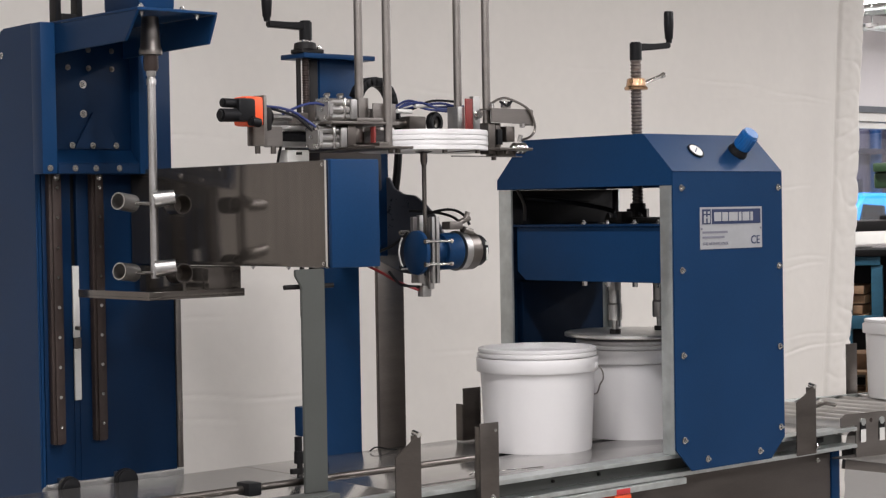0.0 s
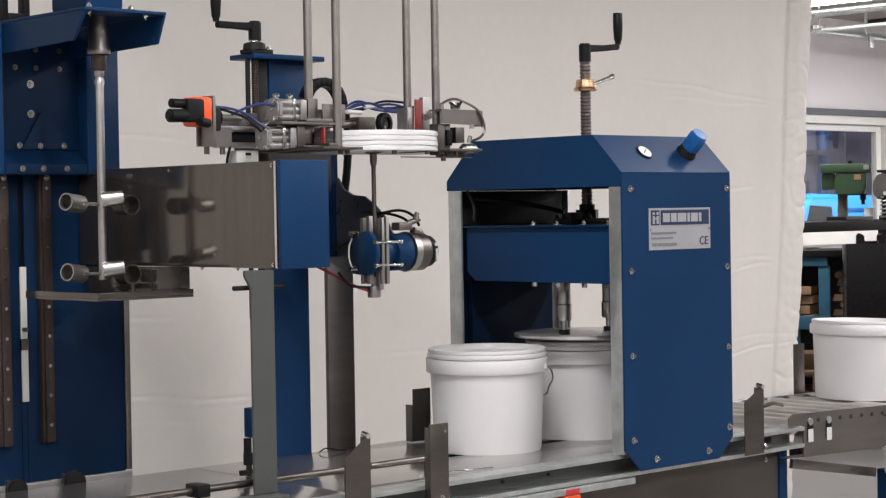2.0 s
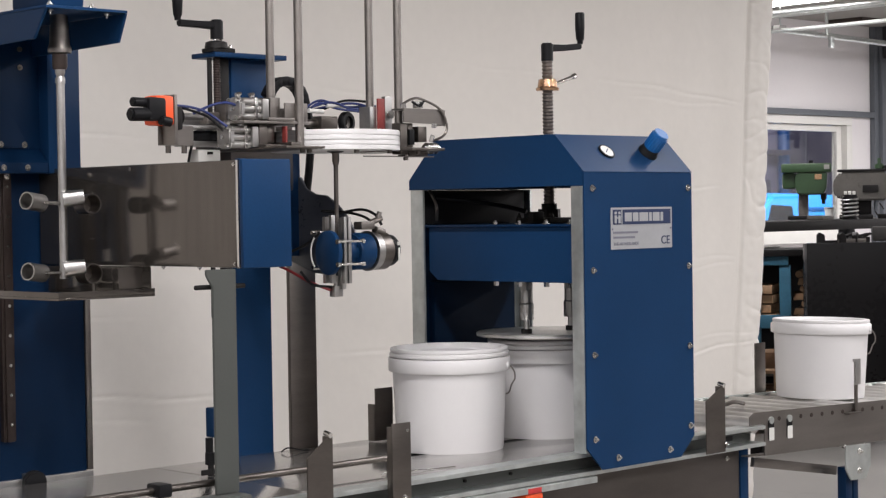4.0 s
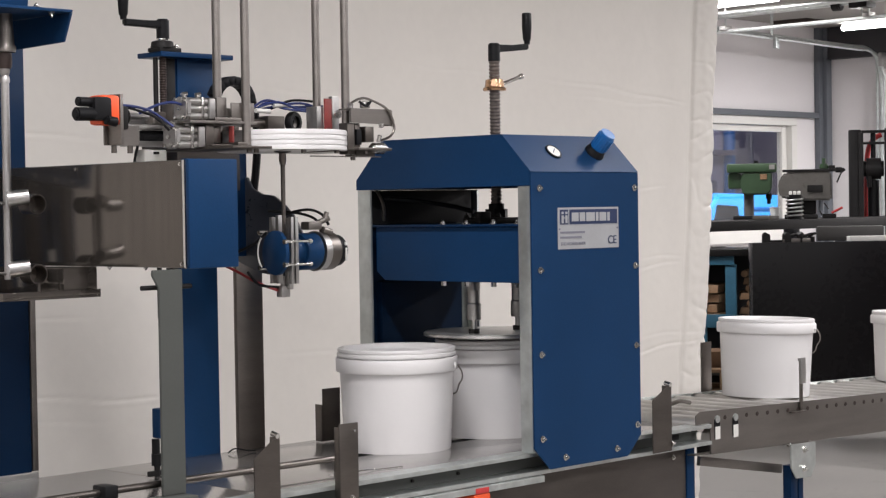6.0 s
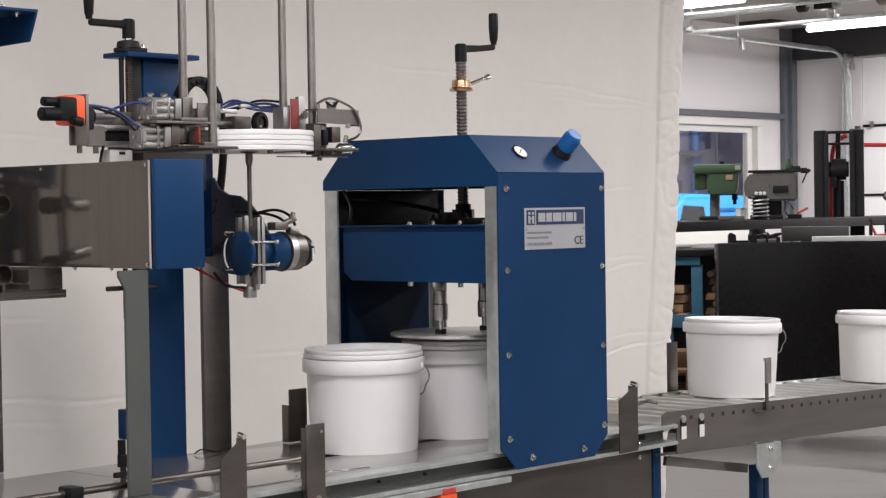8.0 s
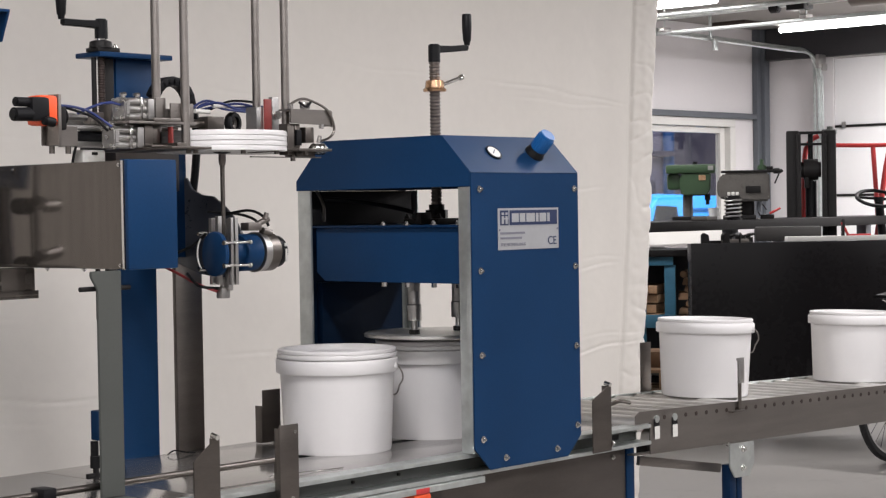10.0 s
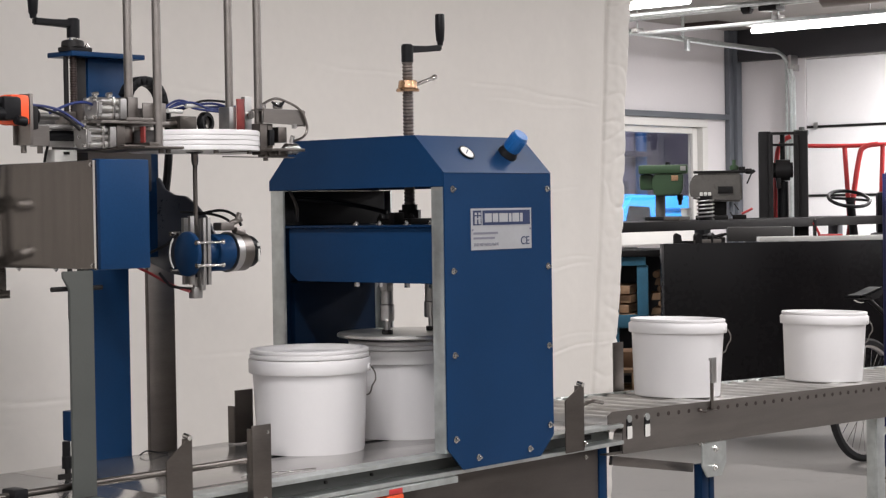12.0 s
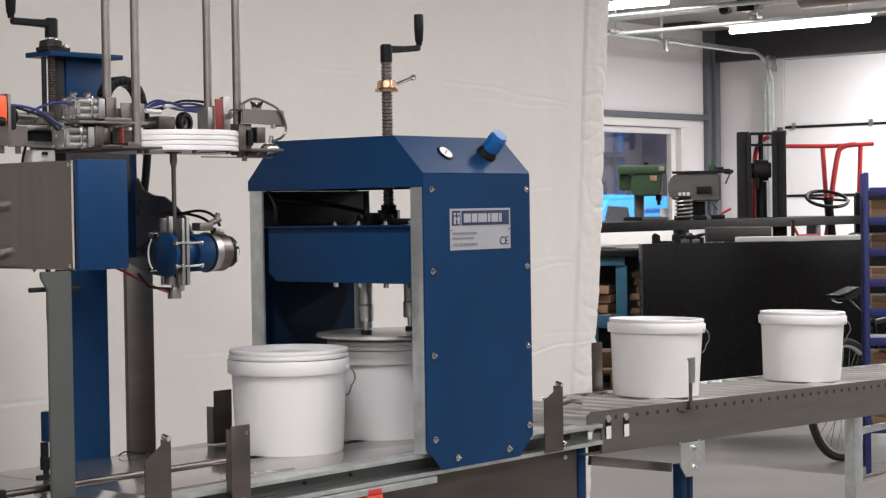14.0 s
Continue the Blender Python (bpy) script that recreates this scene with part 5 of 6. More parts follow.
part("side_rail", joined(prism([(RX0, roller_top(RX0) + 0.002), (RX0 + 0.02, roller_top(RX0) + 0.0115), (RX1, roller_top(RX1) + 0.0115), (RX1, roller_top(RX1) - 0.105), (3.995, roller_top(RX0) - 0.107), (3.995, 0.8625), (RX0, 0.8625)], "y", RYF, RYF + 0.003, 0), prism(slanted(RX0, RX1, -0.105, -0.102), "y", RYF + 0.0035, RYF + 0.03)), SIDE, rc, "plain steel side rail")
part("side_rail", joined(prism(slanted(4.0, RX1, -0.105, 0.002), "y", RYB - 0.003, RYB, 0.0008), prism(slanted(4.0, RX1, -0.001, 0.002), "y", RYB - 0.012, RYB - 0.0035)), ZINC, rc)
rm = finish(joined(rod((0, RYF + 0.008, 0), (0, RYB - 0.008, 0), 0.0220, 18), rod((0, RYF + 0.0035, 0), (0, RYB - 0.0035, 0), 0.0045, 6)), "roller", ROLLER)
x = RX0 + 0.03
while x < RX1 - 0.03:
    ro = new("roller", rm)
    ro.parent = rc
    ro.location = Vector((x, 0, roller_top(x) - 0.0222)) - Vector((5.6, 3.2, 0))
    x += 0.101
dots = []
x = RX0 + 0.131
while x < RX1 - 0.03:
    dots.append(rod((x, RYF - 0.0012, roller_top(x) - 0.009), (x, RYF, roller_top(x) - 0.009), 0.0062, 8))
    x += 0.0505
tagged(part("axle_holes", joined(*dots), BROWN, rc), kind="stuff")
# black plates stand for cut slots, white strips paint the light behind them
for x in (4.012, 4.096):
    part("slot", cube((x, RYF - 0.002, roller_top(x) - 0.062), (x + 0.024, RYF - 0.0005, roller_top(x) - 0.012), 0.0005), BLACK, rc, "black plate standing for a cut slot")
    part("slot_light", cube((x + 0.001, RYF - 0.0032, roller_top(x) - 0.066), (x + 0.023, RYF - 0.0021, roller_top(x) - 0.032), 0), FRAME_W, rc, "white strip painting the light through the slot")
    part("slot_roller", rod((x + 0.012, RYF - 0.004, roller_top(x) - 0.012), (x + 0.012, RYF + 0.003, roller_top(x) - 0.012), 0.010, 12), ZINC, rc)
stp = part("stop_post", cube((4.418, 2.893, roller_top(4.42) - 0.012), (4.432, 2.897, 1.0), 0.001), DULL, rc, "thin upright stop post")
part("stop_sleeve", joined(cube((4.413, 2.886, 0.935), (4.437, 2.8925, 1.008), 0.001), cube((4.405, 2.888, 1.0), (4.413, 2.892, 1.008), 0.001)), ALU, stp)
part("stop_foot", cube((4.37, 2.880, roller_top(4.4) - 0.016), (4.432, 2.8985, roller_top(4.4) - 0.012), 0.001), DULL, rc)
part("chain_link", pipe([(4.05, 3.12, 0.893), (4.08, 3.11, 0.897), (4.11, 3.12, 0.889), (4.14, 3.11, 0.895), (4.2, 3.12, 0.885)], 0.006, 7), DULL, rc)
part("guide_plate", joined(cube((4.617, 3.384, 0.80), (4.671, 3.387, 1.019), 0.001), cube((4.617, 3.3755, 0.80), (4.671, 3.3835, 0.84), 0.001)), DULL, rc)
leg = part("leg", joined(cube((4.395, 2.912, 0.0), (4.428, 2.94, 0.70), 0.002), cube((4.434, 2.912, 0.0), (4.458, 2.93, 0.70), 0.002)), DARK_BLUE, rc, "dark blue channel leg")
br = part("leg_bracket", prism([(4.362, 0.766), (4.487, 0.762), (4.487, 0.70), (4.462, 0.664), (4.388, 0.667), (4.362, 0.70)], "y", 2.888, 2.893, 0.001), ZINC, leg, "galvanised leg bracket")
for x, z in ((4.428, 0.746), (4.425, 0.692)):
    screw(br, (x, 2.888, z), (0, -1, 0), 0.008)
for x in (4.37, 4.47):
    screw(br, (x, 2.899, roller_top(x) - 0.112), (0, -0.2, 1), 0.007)
part("leg", cube((4.0, 3.33, 0.0), (4.04, 3.37, 0.772), 0.002), SIDE, rc)
part("brace", cube((0, -0.006, -0.013), (0.40, 0.006, 0.013), 0.002, pose(4.02, 2.96, 0.752, 0, 9.5, 0)), SIDE, rc, "slanted galvanised brace")
part("brace_end", cube((4.16, 3.03, 0.748), (4.38, 3.07, 0.775), 0.003), IRON, rc)
for x0 in (5.43, 7.6):
    part("leg", joined(cube((x0, 2.91, 0.0), (x0 + 0.05, 2.916, roller_top(x0) - 0.106), 0.002), cube((x0, 2.9165, 0.0), (x0 + 0.006, 2.95, roller_top(x0) - 0.106), 0.002)), ZINC, rc, "galvanised angle leg")
    if x0 > 6:
        part("leg", cube((x0, 3.32, 0.0), (x0 + 0.05, 3.36, roller_top(x0) - 0.106), 0.002), ZINC, rc)
part("long_tie", cube((5.48, 2.935, 0.668), (7.6, 2.955, 0.69), 0.003), ZINC, rc)
part("long_tie", rod((5.48, 2.93, 0.52), (7.6, 2.93, 0.52), 0.012, 12), CHROME, rc)

# ---- far corner of the hall ----
VIEW = -57.0

bench = thing("steel_work_table", "long dark steel table beam on teal legs", "work table", (10.3, 6.4, 0))
part("table_beam", joined(cube((8.6, 6.39, 1.285), (12.3, 6.43, 1.345), 0.004), cube((8.6, 6.4305, 1.325), (12.3, 6.98, 1.345), 0.004)), IRON, bench, "dark steel edge beam")
for x in (8.65, 10.4, 12.2):
    part("leg", cube((x, 6.45, 0), (x + 0.08, 6.53, 1.324), 0.004), BEAM, bench)
    part("leg", cube((x, 6.85, 0), (x + 0.08, 6.93, 1.324), 0.004), BEAM, bench)
single("grease_tray", cube((9.50, 6.44, 1.3455), (9.62, 6.56, 1.372), 0.006), GREY, "small worn grey metal tray on the table", "tray")

drill = thing("bench_drill", "green bench drill with a slim column on the table", "bench drill", (10.01, 6.91, 1.345), VIEW, local=True)
part("foot", cube((-0.12, -0.12, 0.0), (0.12, 0.10, 0.025), 0.008), IRON, drill)
part("column", rod((-0.02, 0, 0.025), (-0.02, 0, 0.30), 0.033, 18), GREY, drill)
part("head", prism([(-0.055, 0.16), (0.10, 0.16), (0.13, 0.19), (0.135, 0.31), (-0.06, 0.31), (-0.075, 0.24)], "y", -0.09, 0.08, 0.01), GREEN, drill)
part("belt_cover", cube((-0.16, -0.10, 0.305), (0.165, 0.10, 0.365), 0.015), GREEN, drill, "dark green belt cover")
part("motor", cube((-0.155, -0.06, 0.20), (-0.065, 0.06, 0.304), 0.02), GREEN, drill)
part("type_plate", cube((0.055, -0.095, 0.26), (0.10, -0.0905, 0.295), 0), BRASS, drill)
part("cover_knob", rod((0.03, 0, 0.365), (0.03, 0, 0.385), 0.016, 12), BLACK, drill)
part("chuck", joined(rod((0.11, -0.03, 0.13), (0.11, -0.03, 0.17), 0.02, 14), rod((0.11, -0.03, 0.10), (0.11, -0.03, 0.13), 0.012, 12)), IRON, drill)
part("cover_badge", joined(cube((0.115, -0.104, 0.325), (0.15, -0.1005, 0.355), 0)), ALU, drill)

mach = thing("sanding_machine", "worn grey machine head with a coil spring on the table", "machine tool", (9.976, 6.48, 1.345), VIEW, local=True)
part("stand", joined(cube((-0.13, -0.05, 0.0), (0.08, 0.09, 0.03), 0.008), cube((-0.02, -0.01, 0.03), (0.07, 0.07, 0.16), 0.01)), IRON, mach)
part("head", prism([(-0.17, 0.20), (-0.155, 0.14), (-0.08, 0.12), (0.165, 0.115), (0.17, 0.145), (0.165, 0.30), (-0.12, 0.30), (-0.16, 0.26)], "y", -0.09, 0.09, 0.012), GREY, mach)
part("table", joined(cube((-0.14, -0.09, 0.301), (0.19, 0.09, 0.316), 0.004), cube((0.15, -0.03, 0.316), (0.19, 0.03, 0.34), 0.006)), IRON, mach)
part("spring", pipe([(-0.065 + 0.052 * math.cos(k * 0.785), -0.165 + 0.052 * math.sin(k * 0.785), 0.006 + 0.0031 * k) for k in range(0, 46)], 0.0055, 6, 2), ALU, mach, "bright coil spring")
part("spring_core", rod((-0.065, -0.165, 0.0), (-0.065, -0.165, 0.155), 0.046, 20), BLACK, mach)
part("spring_cap", joined(*[cube((-0.10 + 0.026 * k, -0.185, 0.155), (-0.08 + 0.026 * k, -0.155, 0.178), 0.004) for k in range(3)]), FRAME_W, mach)
part("name_plate", cube((0.015, -0.098, 0.17), (0.11, -0.0915, 0.215), 0.004), IRON, mach)
part("handwheel", joined(rod((0.19, 0.0, 0.31), (0.235, 0.0, 0.31), 0.018, 16, bevel=0.004), rod((0.235, -0.01, 0.31), (0.20, -0.03, 0.23), 0.005, 8), rod((0.228, 0, 0.30), (0.25, 0, 0.315), 0.011, 12)), IRON, mach)
part("feed_knob", joined(rod((0.12, 0, 0.316), (0.12, 0, 0.35), 0.03, 16, bevel=0.006), rod((0.12, 0, 0.35), (0.12, 0, 0.385), 0.012, 12)), GREEN, mach)
part("lower_lever", rod((0.10, -0.05, 0.05), (0.10, -0.05, 0.115), 0.016, 12), BEAM, mach)
vice = thing("red_clamp", "red-handled small clamp on the table", "clamp", (10.28, 6.50, 1.345), VIEW, local=True)
part("body", joined(cube((-0.04, -0.02, 0), (0.05, 0.02, 0.03), 0.006), pipe([(-0.04, 0, 0.02), (-0.06, 0, 0.07), (-0.03, 0, 0.10), (0.0, 0, 0.06)], 0.005, 6)), IRON, vice)
part("handle", rod((0.02, 0, 0.035), (0.09, 0, 0.07), 0.008, 10), RED, vice)

# forklift behind the table
fork = thing("forklift", "dark forklift mast with steering wheel behind the table", "forklift", (11.290, 6.734, 0), VIEW, local=True)
for c, e in ((-0.155, -0.115), (0.10, 0.06)):
    part("mast_rail", joined(cube((c - 0.045, -0.04, 0.05), (c + 0.045, 0.04, 1.955), 0.012), cube((e - 0.016, -0.07, 0.05), (e + 0.016, -0.041, 1.93), 0.004)), IRON, fork, "dark mast rail")
part("mast_top", joined(cube((-0.11, -0.02, 1.93), (0.11, 0.02, 1.95), 0.004), cube((-0.11, -0.02, 1.85), (0.11, 0.0, 1.868), 0.004)), IRON, fork)
part("lift_cylinder", joined(rod((-0.03, 0.03, 0.1), (-0.03, 0.03, 1.60), 0.04, 18), rod((-0.03, 0.03, 1.60), (-0.03, 0.03, 1.93), 0.018, 14)), BLACK, fork)
part("chain_roller", joined(rod((-0.10, 0.0, 1.68), (0.04, 0.0, 1.68), 0.075, 20, bevel=0.02), cube((-0.075, -0.05, 1.55), (-0.045, 0.05, 1.70), 0.006)), IRON, fork)
part("mast_cross", cube((-0.11, -0.03, 0.5), (0.11, 0.03, 0.56), 0.005), IRON, fork)
part("mast_guard", pipe([(-0.08, 0.10, 1.3), (-0.07, 0.10, 1.75), (-0.03, 0.10, 1.88), (0.03, 0.10, 1.92)], 0.018, 10), RED, fork, "red hose guard")
part("steering_wheel", pipe([(0.44 + 0.145 * math.cos(2 * math.pi * k / 16), 0.2 + 0.145 * math.sin(2 * math.pi * k / 16), 1.47 + 0.055 * math.sin(2 * math.pi * k / 16) - 0.015 * math.cos(2 * math.pi * k / 16)) for k in range(16)], 0.013, 8, 3, True), BLACK, fork, "black steering wheel")
part("steering_column", joined(rod((0.5, 0.3, 1.0), (0.45, 0.2, 1.455), 0.03, 12), rod((0.30, 0.2, 1.48), (0.60, 0.2, 1.455), 0.010, 8), rod((0.45, 0.2, 1.45), (0.45, 0.2, 1.48), 0.035, 14)), BLACK, fork)
part("seat", joined(cube((0.62, 0.2, 1.10), (0.95, 0.7, 1.22), 0.05), cube((0.66, 0.5, 1.2), (0.98, 0.62, 1.52), 0.05)), BLACK, fork)
part("chassis", joined(cube((-0.25, 0.12, 0.12), (1.5, 1.0, 0.72), 0.05), cube((0.5, 0.15, 0.72), (1.5, 0.95, 1.10), 0.06)), BEAM, fork)
for x in (0.1, 1.2):
    part("wheel", rod((x, 0.08, 0.22), (x, 0.22, 0.22), 0.22, 24, bevel=0.03), RUBBER, fork)

cart = thing("red_trolley", "bright red tubular trolley frame leaning behind the table", "trolley", (12.096, 6.68, 0), VIEW, local=True)
part("top_rail", pipe([(-0.33, 0, 1.868), (0.0, 0.0, 1.862), (0.33, 0, 1.872)], 0.016, 10), RED, cart, "red tube rail")
part("bent_tube", pipe([(-0.10, -0.03, 0.02), (-0.06, -0.03, 0.8), (0.0, -0.03, 1.35), (0.06, -0.03, 1.76), (0.10, -0.03, 1.85), (0.20, -0.03, 1.87)], 0.020, 12), RED, cart)
part("upright", pipe([(-0.02, 0.0, 0.02), (0.0, 0, 1.0), (-0.04, 0, 1.85)], 0.018, 10), RED, cart)
part("upright", pipe([(0.22, 0.0, 0.02), (0.21, 0, 1.0), (0.235, 0, 1.86)], 0.018, 10), RED, cart)
part("cross_tube", rod((-0.08, -0.01, 1.16), (0.22, -0.01, 1.16), 0.016, 10), RED, cart)
part("base_plate", cube((-0.2, -0.25, 0.0), (0.35, 0.05, 0.02), 0.004), RED, cart)

# black box in front of the table
bx = thing("black_cabinet", "large glossy black panelled box in front of the table", "cabinet", (9.05, 6.25, 0), -42.0, local=True)
part("front", cube((0.0, 0.0, 0.22), (1.62, 0.012, 1.214), 0.003), PANEL_BLACK, bx, "glossy black front panel")
part("side", cube((0.0, 0.0125, 0.22), (0.10, 0.10, 1.21), 0.003), PANEL_BLACK, bx)
part("rear", cube((0.1005, 0.35, 0.22), (1.62, 0.36, 1.20), 0.003), PANEL_BLACK, bx)
for x in (0.15, 1.55):
    for y in (0.03, 0.31):
        part("foot", cube((x, y, 0.0), (x + 0.04, y + 0.03, 0.25), 0.003), IRON, bx)
part("lid", cube((0.1005, 0.0125, 1.19), (1.62, 0.349, 1.2), 0.003), PANEL_BLACK, bx)
for u, v, kind in ((0.20, 0.16, 0), (0.30, 0.12, 1), (0.38, 0.2, 2)):
    spot = pose(9.05, 6.25, 1.2002, 0, 0, -42.0) @ pose(u, v, 0, 0, 0, 25 * kind)
    t = thing("bar_clamp", "dark steel bar clamp lying on the black box", "clamp", spot.translation, math.degrees(spot.to_euler().z), "clamps on the box", True)
    part("bar", cube((-0.10, -0.012, 0.006), (0.10, 0.012, 0.026 + 0.008 * kind), 0.003), SIDE if kind == 1 else IRON, t)
    part("jaw", prism([(-0.10, 0.0), (-0.05, 0.0), (-0.055, 0.06), (-0.085, 0.075), (-0.10, 0.06)], "y", -0.016, 0.016, 0.003), IRON, t)
    part("screw", joined(rod((0.04, 0.0, 0.045), (0.12, 0.0, 0.06), 0.009, 10), rod((0.115, -0.02, 0.06), (0.115, 0.02, 0.06), 0.006, 8)), IRON, t)
pla = thing("metal_straightedge", "pale metal straightedge lying on the black box", "straightedge", (9.62, 5.77, 1.2145), -42.0, local=True)
part("bar", cube((-0.14, 0.01, 0.0), (0.80, 0.09, 0.030), 0.003), FRAME_W, pla)
part("clamp_handle", joined(cube((0.23, 0.02, 0.022), (0.38, 0.05, 0.04), 0.006), rod((0.24, 0.03, 0.03), (0.20, 0.03, 0.11), 0.008, 10)), RED, pla, "red clamp handle")
part("clamp_arm", cube((0.20, 0.02, 0.022), (0.215, 0.05, 0.13), 0.003), IRON, pla)
single("grey_case", cube((-0.20, -0.1, 0), (0.20, 0.1, 0.088), 0.01, pose(9.76, 6.02, 1.2145, 0, 0, VIEW)), CHARCOAL, "flat dark grey case lying on the black box", "case")

# teal bench under the window with wood and boxes
tb = thing("teal_workbench", "worn teal steel workbench with wood below", "workbench", (10.2, 7.45, 0), VIEW, local=True)
part("top", joined(cube((-0.62, -0.30, 1.10), (0.75, 0.3, 1.145), 0.006)), IRON, tb, "dark worktop")
part("apron", cube((-0.60, -0.28, 1.04), (0.22, -0.25, 1.0985), 0.004), TEAL, tb)
for x in (-0.04, 0.16, -0.58):
    part("leg", cube((x, -0.27, 0.36), (x + 0.075, -0.2, 1.04), 0.005), TEAL, tb)
part("shelf_beam", joined(cube((-0.6, -0.285, 0.62), (0.22, -0.272, 0.71), 0.004), cube((-0.6, -0.27, 0.62), (0.22, 0.28, 0.65), 0.004)), TEAL, tb)
part("foot_board", cube((-0.6, -0.3, 0.30), (0.25, 0.3, 0.36), 0.01), GREY, tb)
part("floor_leg", joined(cube((-0.58, -0.26, 0), (-0.5, 0.26, 0.30), 0.005), cube((0.12, -0.26, 0), (0.2, 0.26, 0.30), 0.005)), TEAL, tb)
# added dark sheet that keeps the white wall from showing under the bench
part("back_panel", cube((-0.9, 0.29, 0.0), (0.75, 0.31, 1.10), 0.003), LINTEL, tb, "dark panel added to darken the gap behind the bench")
random.seed(4)
for k in range(13):
    x, z = (-0.22, -0.14, 0.06)[k % 3] + random.uniform(-0.03, 0.03), 0.652 + 0.066 * (k // 3)
    bd = single("timber_offcut", cube((-0.075, -0.2, 0), (0.075 + random.uniform(0, 0.04), 0.2, 0.055), 0.005, pose(10.2, 7.45, 0) @ pose(0, 0, 0, 0, 0, VIEW) @ pose(x, random.uniform(-0.05, 0.03), z, 0, random.uniform(-4, 4), random.uniform(-15, 15))), WOOD, "raw pine offcut stacked under the bench", "timber offcut", "timber offcuts")
for k in range(7):
    a, z = random.uniform(-14, 14), 0.652 + 0.05 * k
    single("timber_offcut", prism([(0, 0), (0.10, 0.004), (0.104, 0.03), (0.09, 0.047), (0.012, 0.046)], "y", -0.18 + 0.02 * (k % 3), 0.16, 0.003) if k % 2 else rod((0.05, -0.17, 0.024), (0.055, 0.15, 0.024), 0.0235, 12, bevel=0.002), WOOD, "rough split log stacked under the bench", "timber offcut", "timber offcuts").matrix_world = pose(10.2, 7.45, 0) @ pose(0, 0, 0, 0, 0, VIEW) @ pose(0.24 + 0.02 * (k % 3), 0.0, z, 0, 0, a * 0.4)
cup = thing("plastic_cup", "small white plastic cup on the steel table", "cup", (10.02, 6.74, 1.3455), local=True)
part("wall", lathe([(0, 0), (0.026, 0), (0.034, 0.075), (0.032, 0.075), (0.0245, 0.003), (0, 0.003)], seg=24), DIAL, cup)
part("rim", lathe([(0.033, 0.073), (0.0365, 0.073), (0.0365, 0.077), (0.033, 0.077), (0.033, 0.073)], seg=24), DIAL, cup)
for x, y, n in ((-0.20, -0.1, "dark"), (-0.05, -0.15, "pale"), (0.10, 0.05, "pale")):
    single("loose_tool", joined(cube((-0.05, -0.02, 0), (0.05, 0.02, 0.014), 0.004, pose(10.2, 7.45, 1.1455, 0, 0, VIEW) @ pose(x, y, 0, 0, 0, 30 * x * 10)), rod((10.2, 7.45, 1.15), (10.2, 7.45, 1.151), 0.002, 6)), ALU if n == "pale" else IRON, "small %s metal tool lying on the bench" % n, "hand tool", "bench tools")
pal = thing("wooden_pallet", "rough wooden pallet stack beside the bench", "pallet", (9.75, 6.92, 0), VIEW, local=True)
for z in (0.0, 0.14, 0.28):
    for k in range(4):
        part("board", cube((-0.3, -0.32 + 0.16 * k, z + 0.10), (0.3, -0.20 + 0.16 * k, z + 0.122), 0.003), WOOD, pal)
    for x in (-0.3, -0.05, 0.2):
        part("block", cube((x, -0.32, z), (x + 0.1, 0.28, z + 0.099), 0.003), WOOD, pal)
single("cardboard_box", cube((-0.17, -0.15, 0), (0.17, 0.15, 0.10), 0.006, pose(9.75, 6.92, 0.4025, 0, 0, VIEW + 6)), CARD, "flat brown cardboard box on the pallets", "cardboard box")

# bicycle
bike = thing("bicycle", "dark bicycle with a black saddle parked before the box", "bicycle", (9.14, 4.97, 0), VIEW + 52, local=True)


def wheel(x):
    w = part("wheel", lathe([(0.305, -0.018), (0.33, -0.02), (0.343, -0.008), (0.343, 0.008), (0.33, 0.02), (0.305, 0.018), (0.305, -0.018)], (x, 0, 0.345), (0, 1, 0), 56), RUBBER, bike, "black tyre wheel")
    part("rim", lathe([(0.292, -0.012), (0.3045, -0.014), (0.3045, 0.014), (0.292, 0.012), (0.292, -0.012)], (x, 0, 0.345), (0, 1, 0), 48), ALU, w)
    part("spokes", joined(*[rod((x + 0.02 * math.cos(a), 0.02 * (-1) ** k, 0.345 + 0.02 * math.sin(a)), (x + 0.293 * math.cos(a + 0.2), 0, 0.345 + 0.293 * math.sin(a + 0.2)), 0.0018, 5) for k, a in enumerate([2 * math.pi * j / 28 for j in range(28)])]), CHROME, w)
    part("hub", rod((x, -0.04, 0.345), (x, 0.04, 0.345), 0.02, 14), ALU, w)


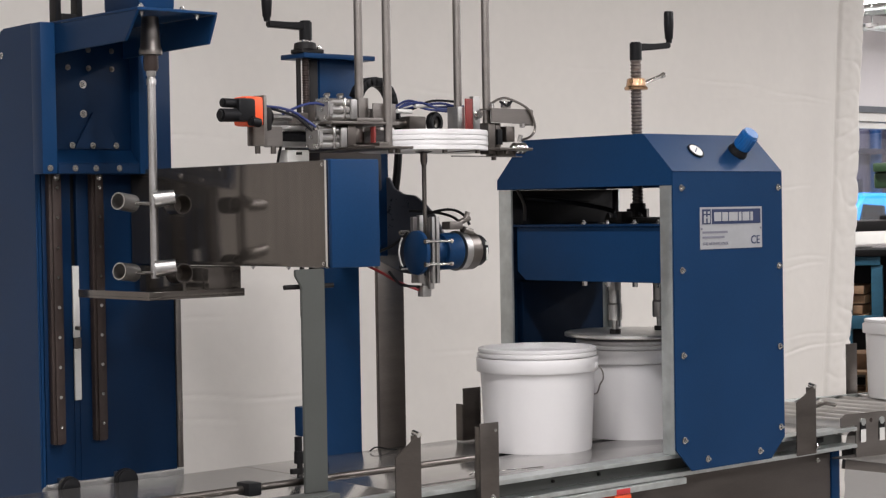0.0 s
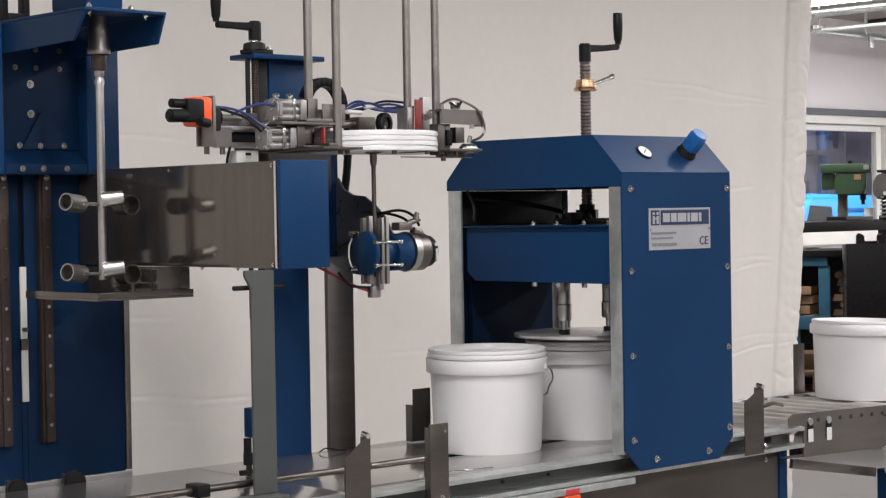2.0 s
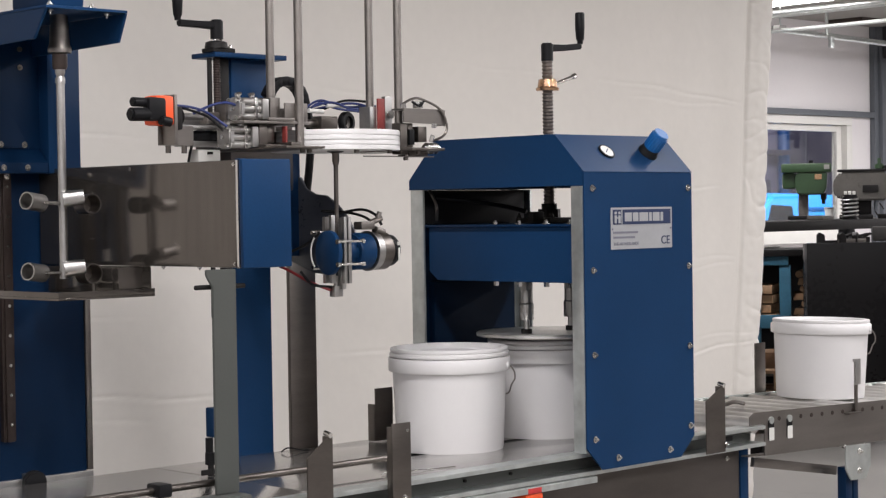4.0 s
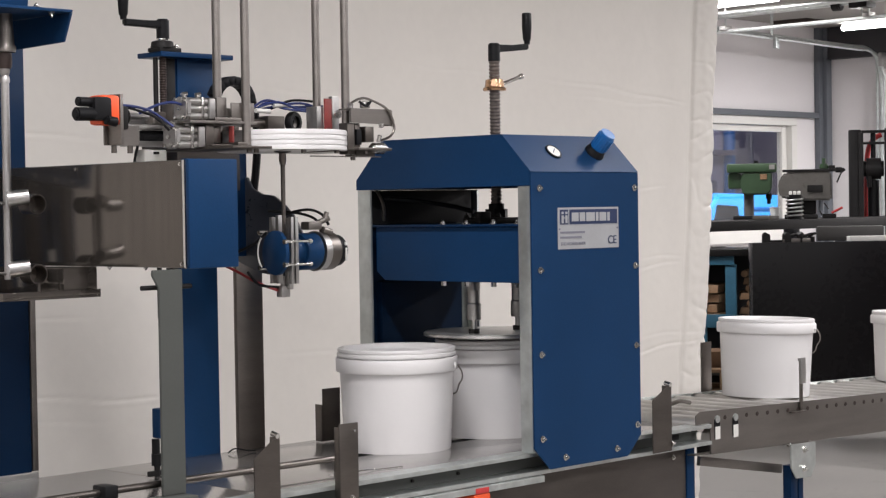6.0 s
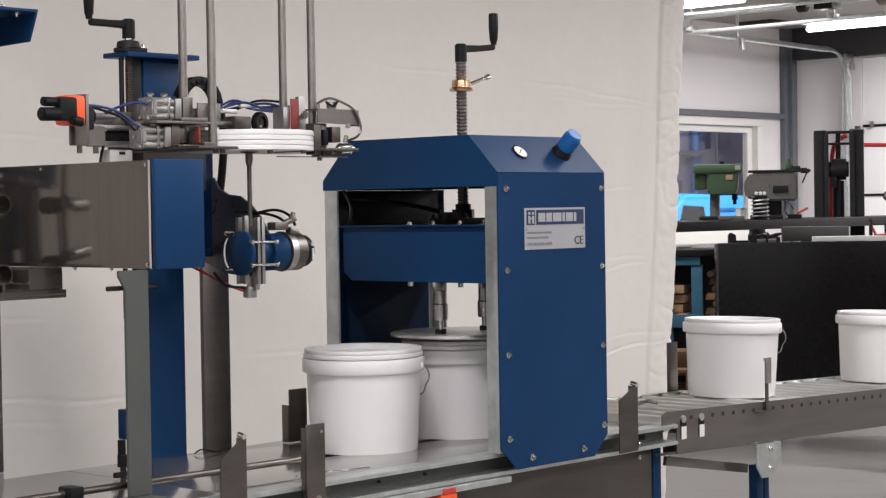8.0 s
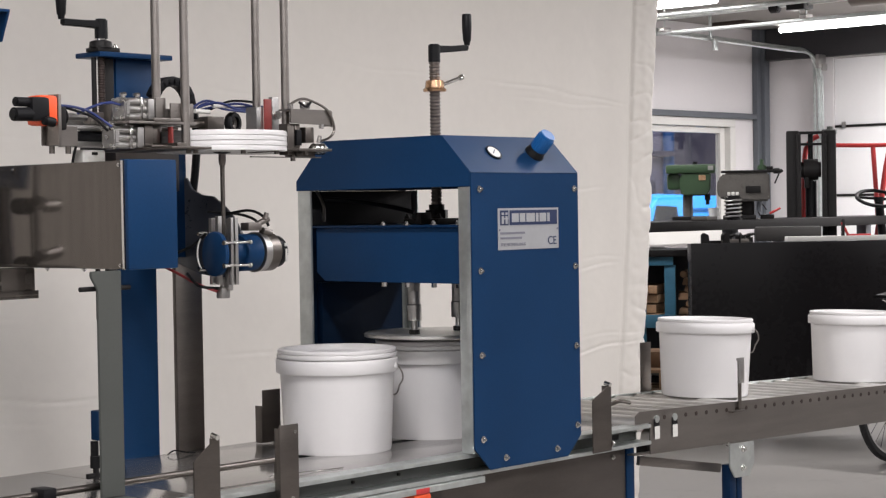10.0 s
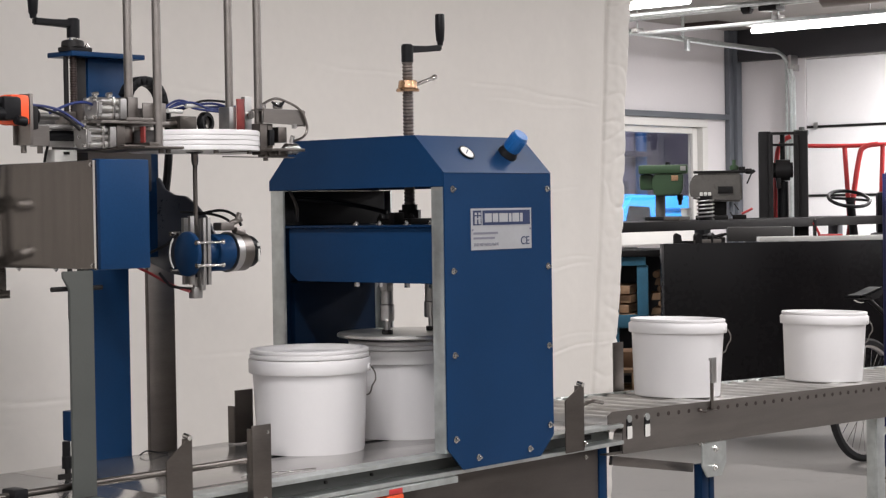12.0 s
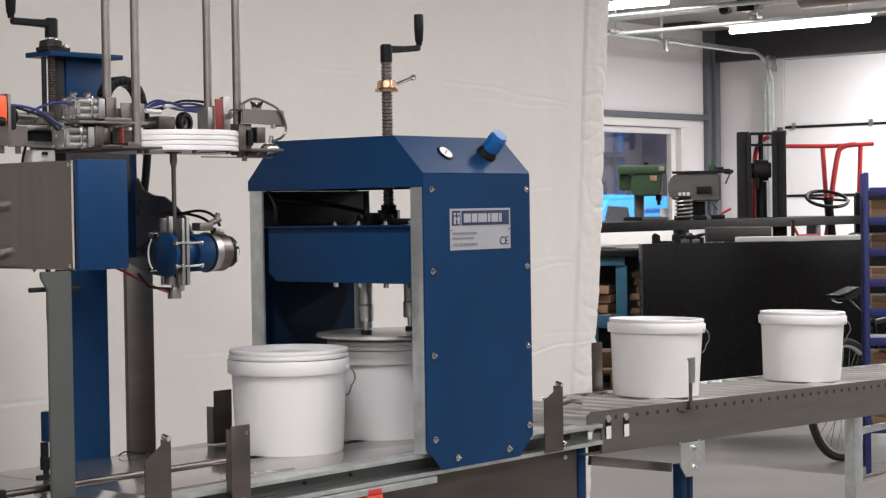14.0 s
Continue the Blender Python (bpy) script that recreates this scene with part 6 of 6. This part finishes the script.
wheel(0.0)
wheel(1.05)
part("frame", joined(rod((0, 0, 0.345), (0.42, 0, 0.30), 0.012, 10), rod((0.42, 0, 0.30), (0.30, 0, 0.78), 0.017, 10), rod((0, 0, 0.345), (0.31, 0, 0.74), 0.010, 10), rod((0.42, 0, 0.30), (0.88, 0, 0.72), 0.019, 10), rod((0.31, 0, 0.76), (0.86, 0, 0.80), 0.016, 10), rod((1.05, 0, 0.345), (0.85, 0, 0.88), 0.015, 10)), BLACK, bike)
part("seat_post", rod((0.31, 0, 0.75), (0.04, 0, 0.905), 0.013, 10), IRON, bike)
part("saddle", prism([(-0.12, 0.918), (0.0, 0.90), (0.10, 0.912), (0.13, 0.95), (0.13, 0.972), (0.09, 0.968), (-0.02, 0.942), (-0.12, 0.930)], "y", -0.055, 0.055, 0.014), BLACK, bike, "black saddle")
part("saddle_rail", pipe([(-0.06, 0.03, 0.905), (0.02, 0.03, 0.885), (0.1, 0.02, 0.912)], 0.005, 6), CHROME, bike)
part("chain_guard", joined(rod((0.42, -0.03, 0.30), (0.42, -0.045, 0.30), 0.09, 24), cube((0.02, -0.045, 0.31), (0.42, -0.03, 0.39), 0.01)), BLACK, bike)
part("handlebar", pipe([(0.84, -0.28, 0.98), (0.9, -0.15, 1.0), (0.86, 0, 0.97), (0.9, 0.15, 1.0), (0.84, 0.28, 0.98)], 0.012, 8), CHROME, bike)

# blue rack with boxes
rack = thing("blue_shelf_rack", "royal blue steel rack holding brown bins", "shelf rack", (8.67, 4.57, 0), -60.0, local=True)
for x in (0.0, 0.95):
    for y in (-0.02, 0.40):
        part("upright", cube((x - 0.014, y, 0), (x + 0.014, y + 0.03, 1.60), 0.003), RACK, rack)
shelf_z = (0.25, 0.41, 0.56, 0.71, 0.862, 1.017, 1.178, 1.340, 1.495)
for z in shelf_z:
    part("shelf", joined(cube((0.015, -0.02, z), (0.935, 0.43, z + 0.012), 0.002), cube((0.015, -0.026, z - 0.016), (0.935, -0.0205, z + 0.026), 0.002)), RACK, rack)
random.seed(9)
for z in shelf_z:
    x = 0.03
    while x < 0.85:
        w = random.uniform(0.12, 0.2)
        h = random.uniform(0.065, 0.115)
        if random.random() < 0.88:
            single("storage_box", joined(cube((0, 0, 0), (w, 0.33, h * 0.55), 0.004, pose(8.67, 4.57, 0, 0, 0, -60.0) @ pose(x, 0.02, z + 0.0125)), cube((0, 0.06, h * 0.55), (w, 0.33, h), 0.004, pose(8.67, 4.57, 0, 0, 0, -60.0) @ pose(x, 0.02, z + 0.0125))), CARD, "open-fronted brown cardboard storage bin on the rack", "storage bin", "bins on the rack")
        x += w + 0.02
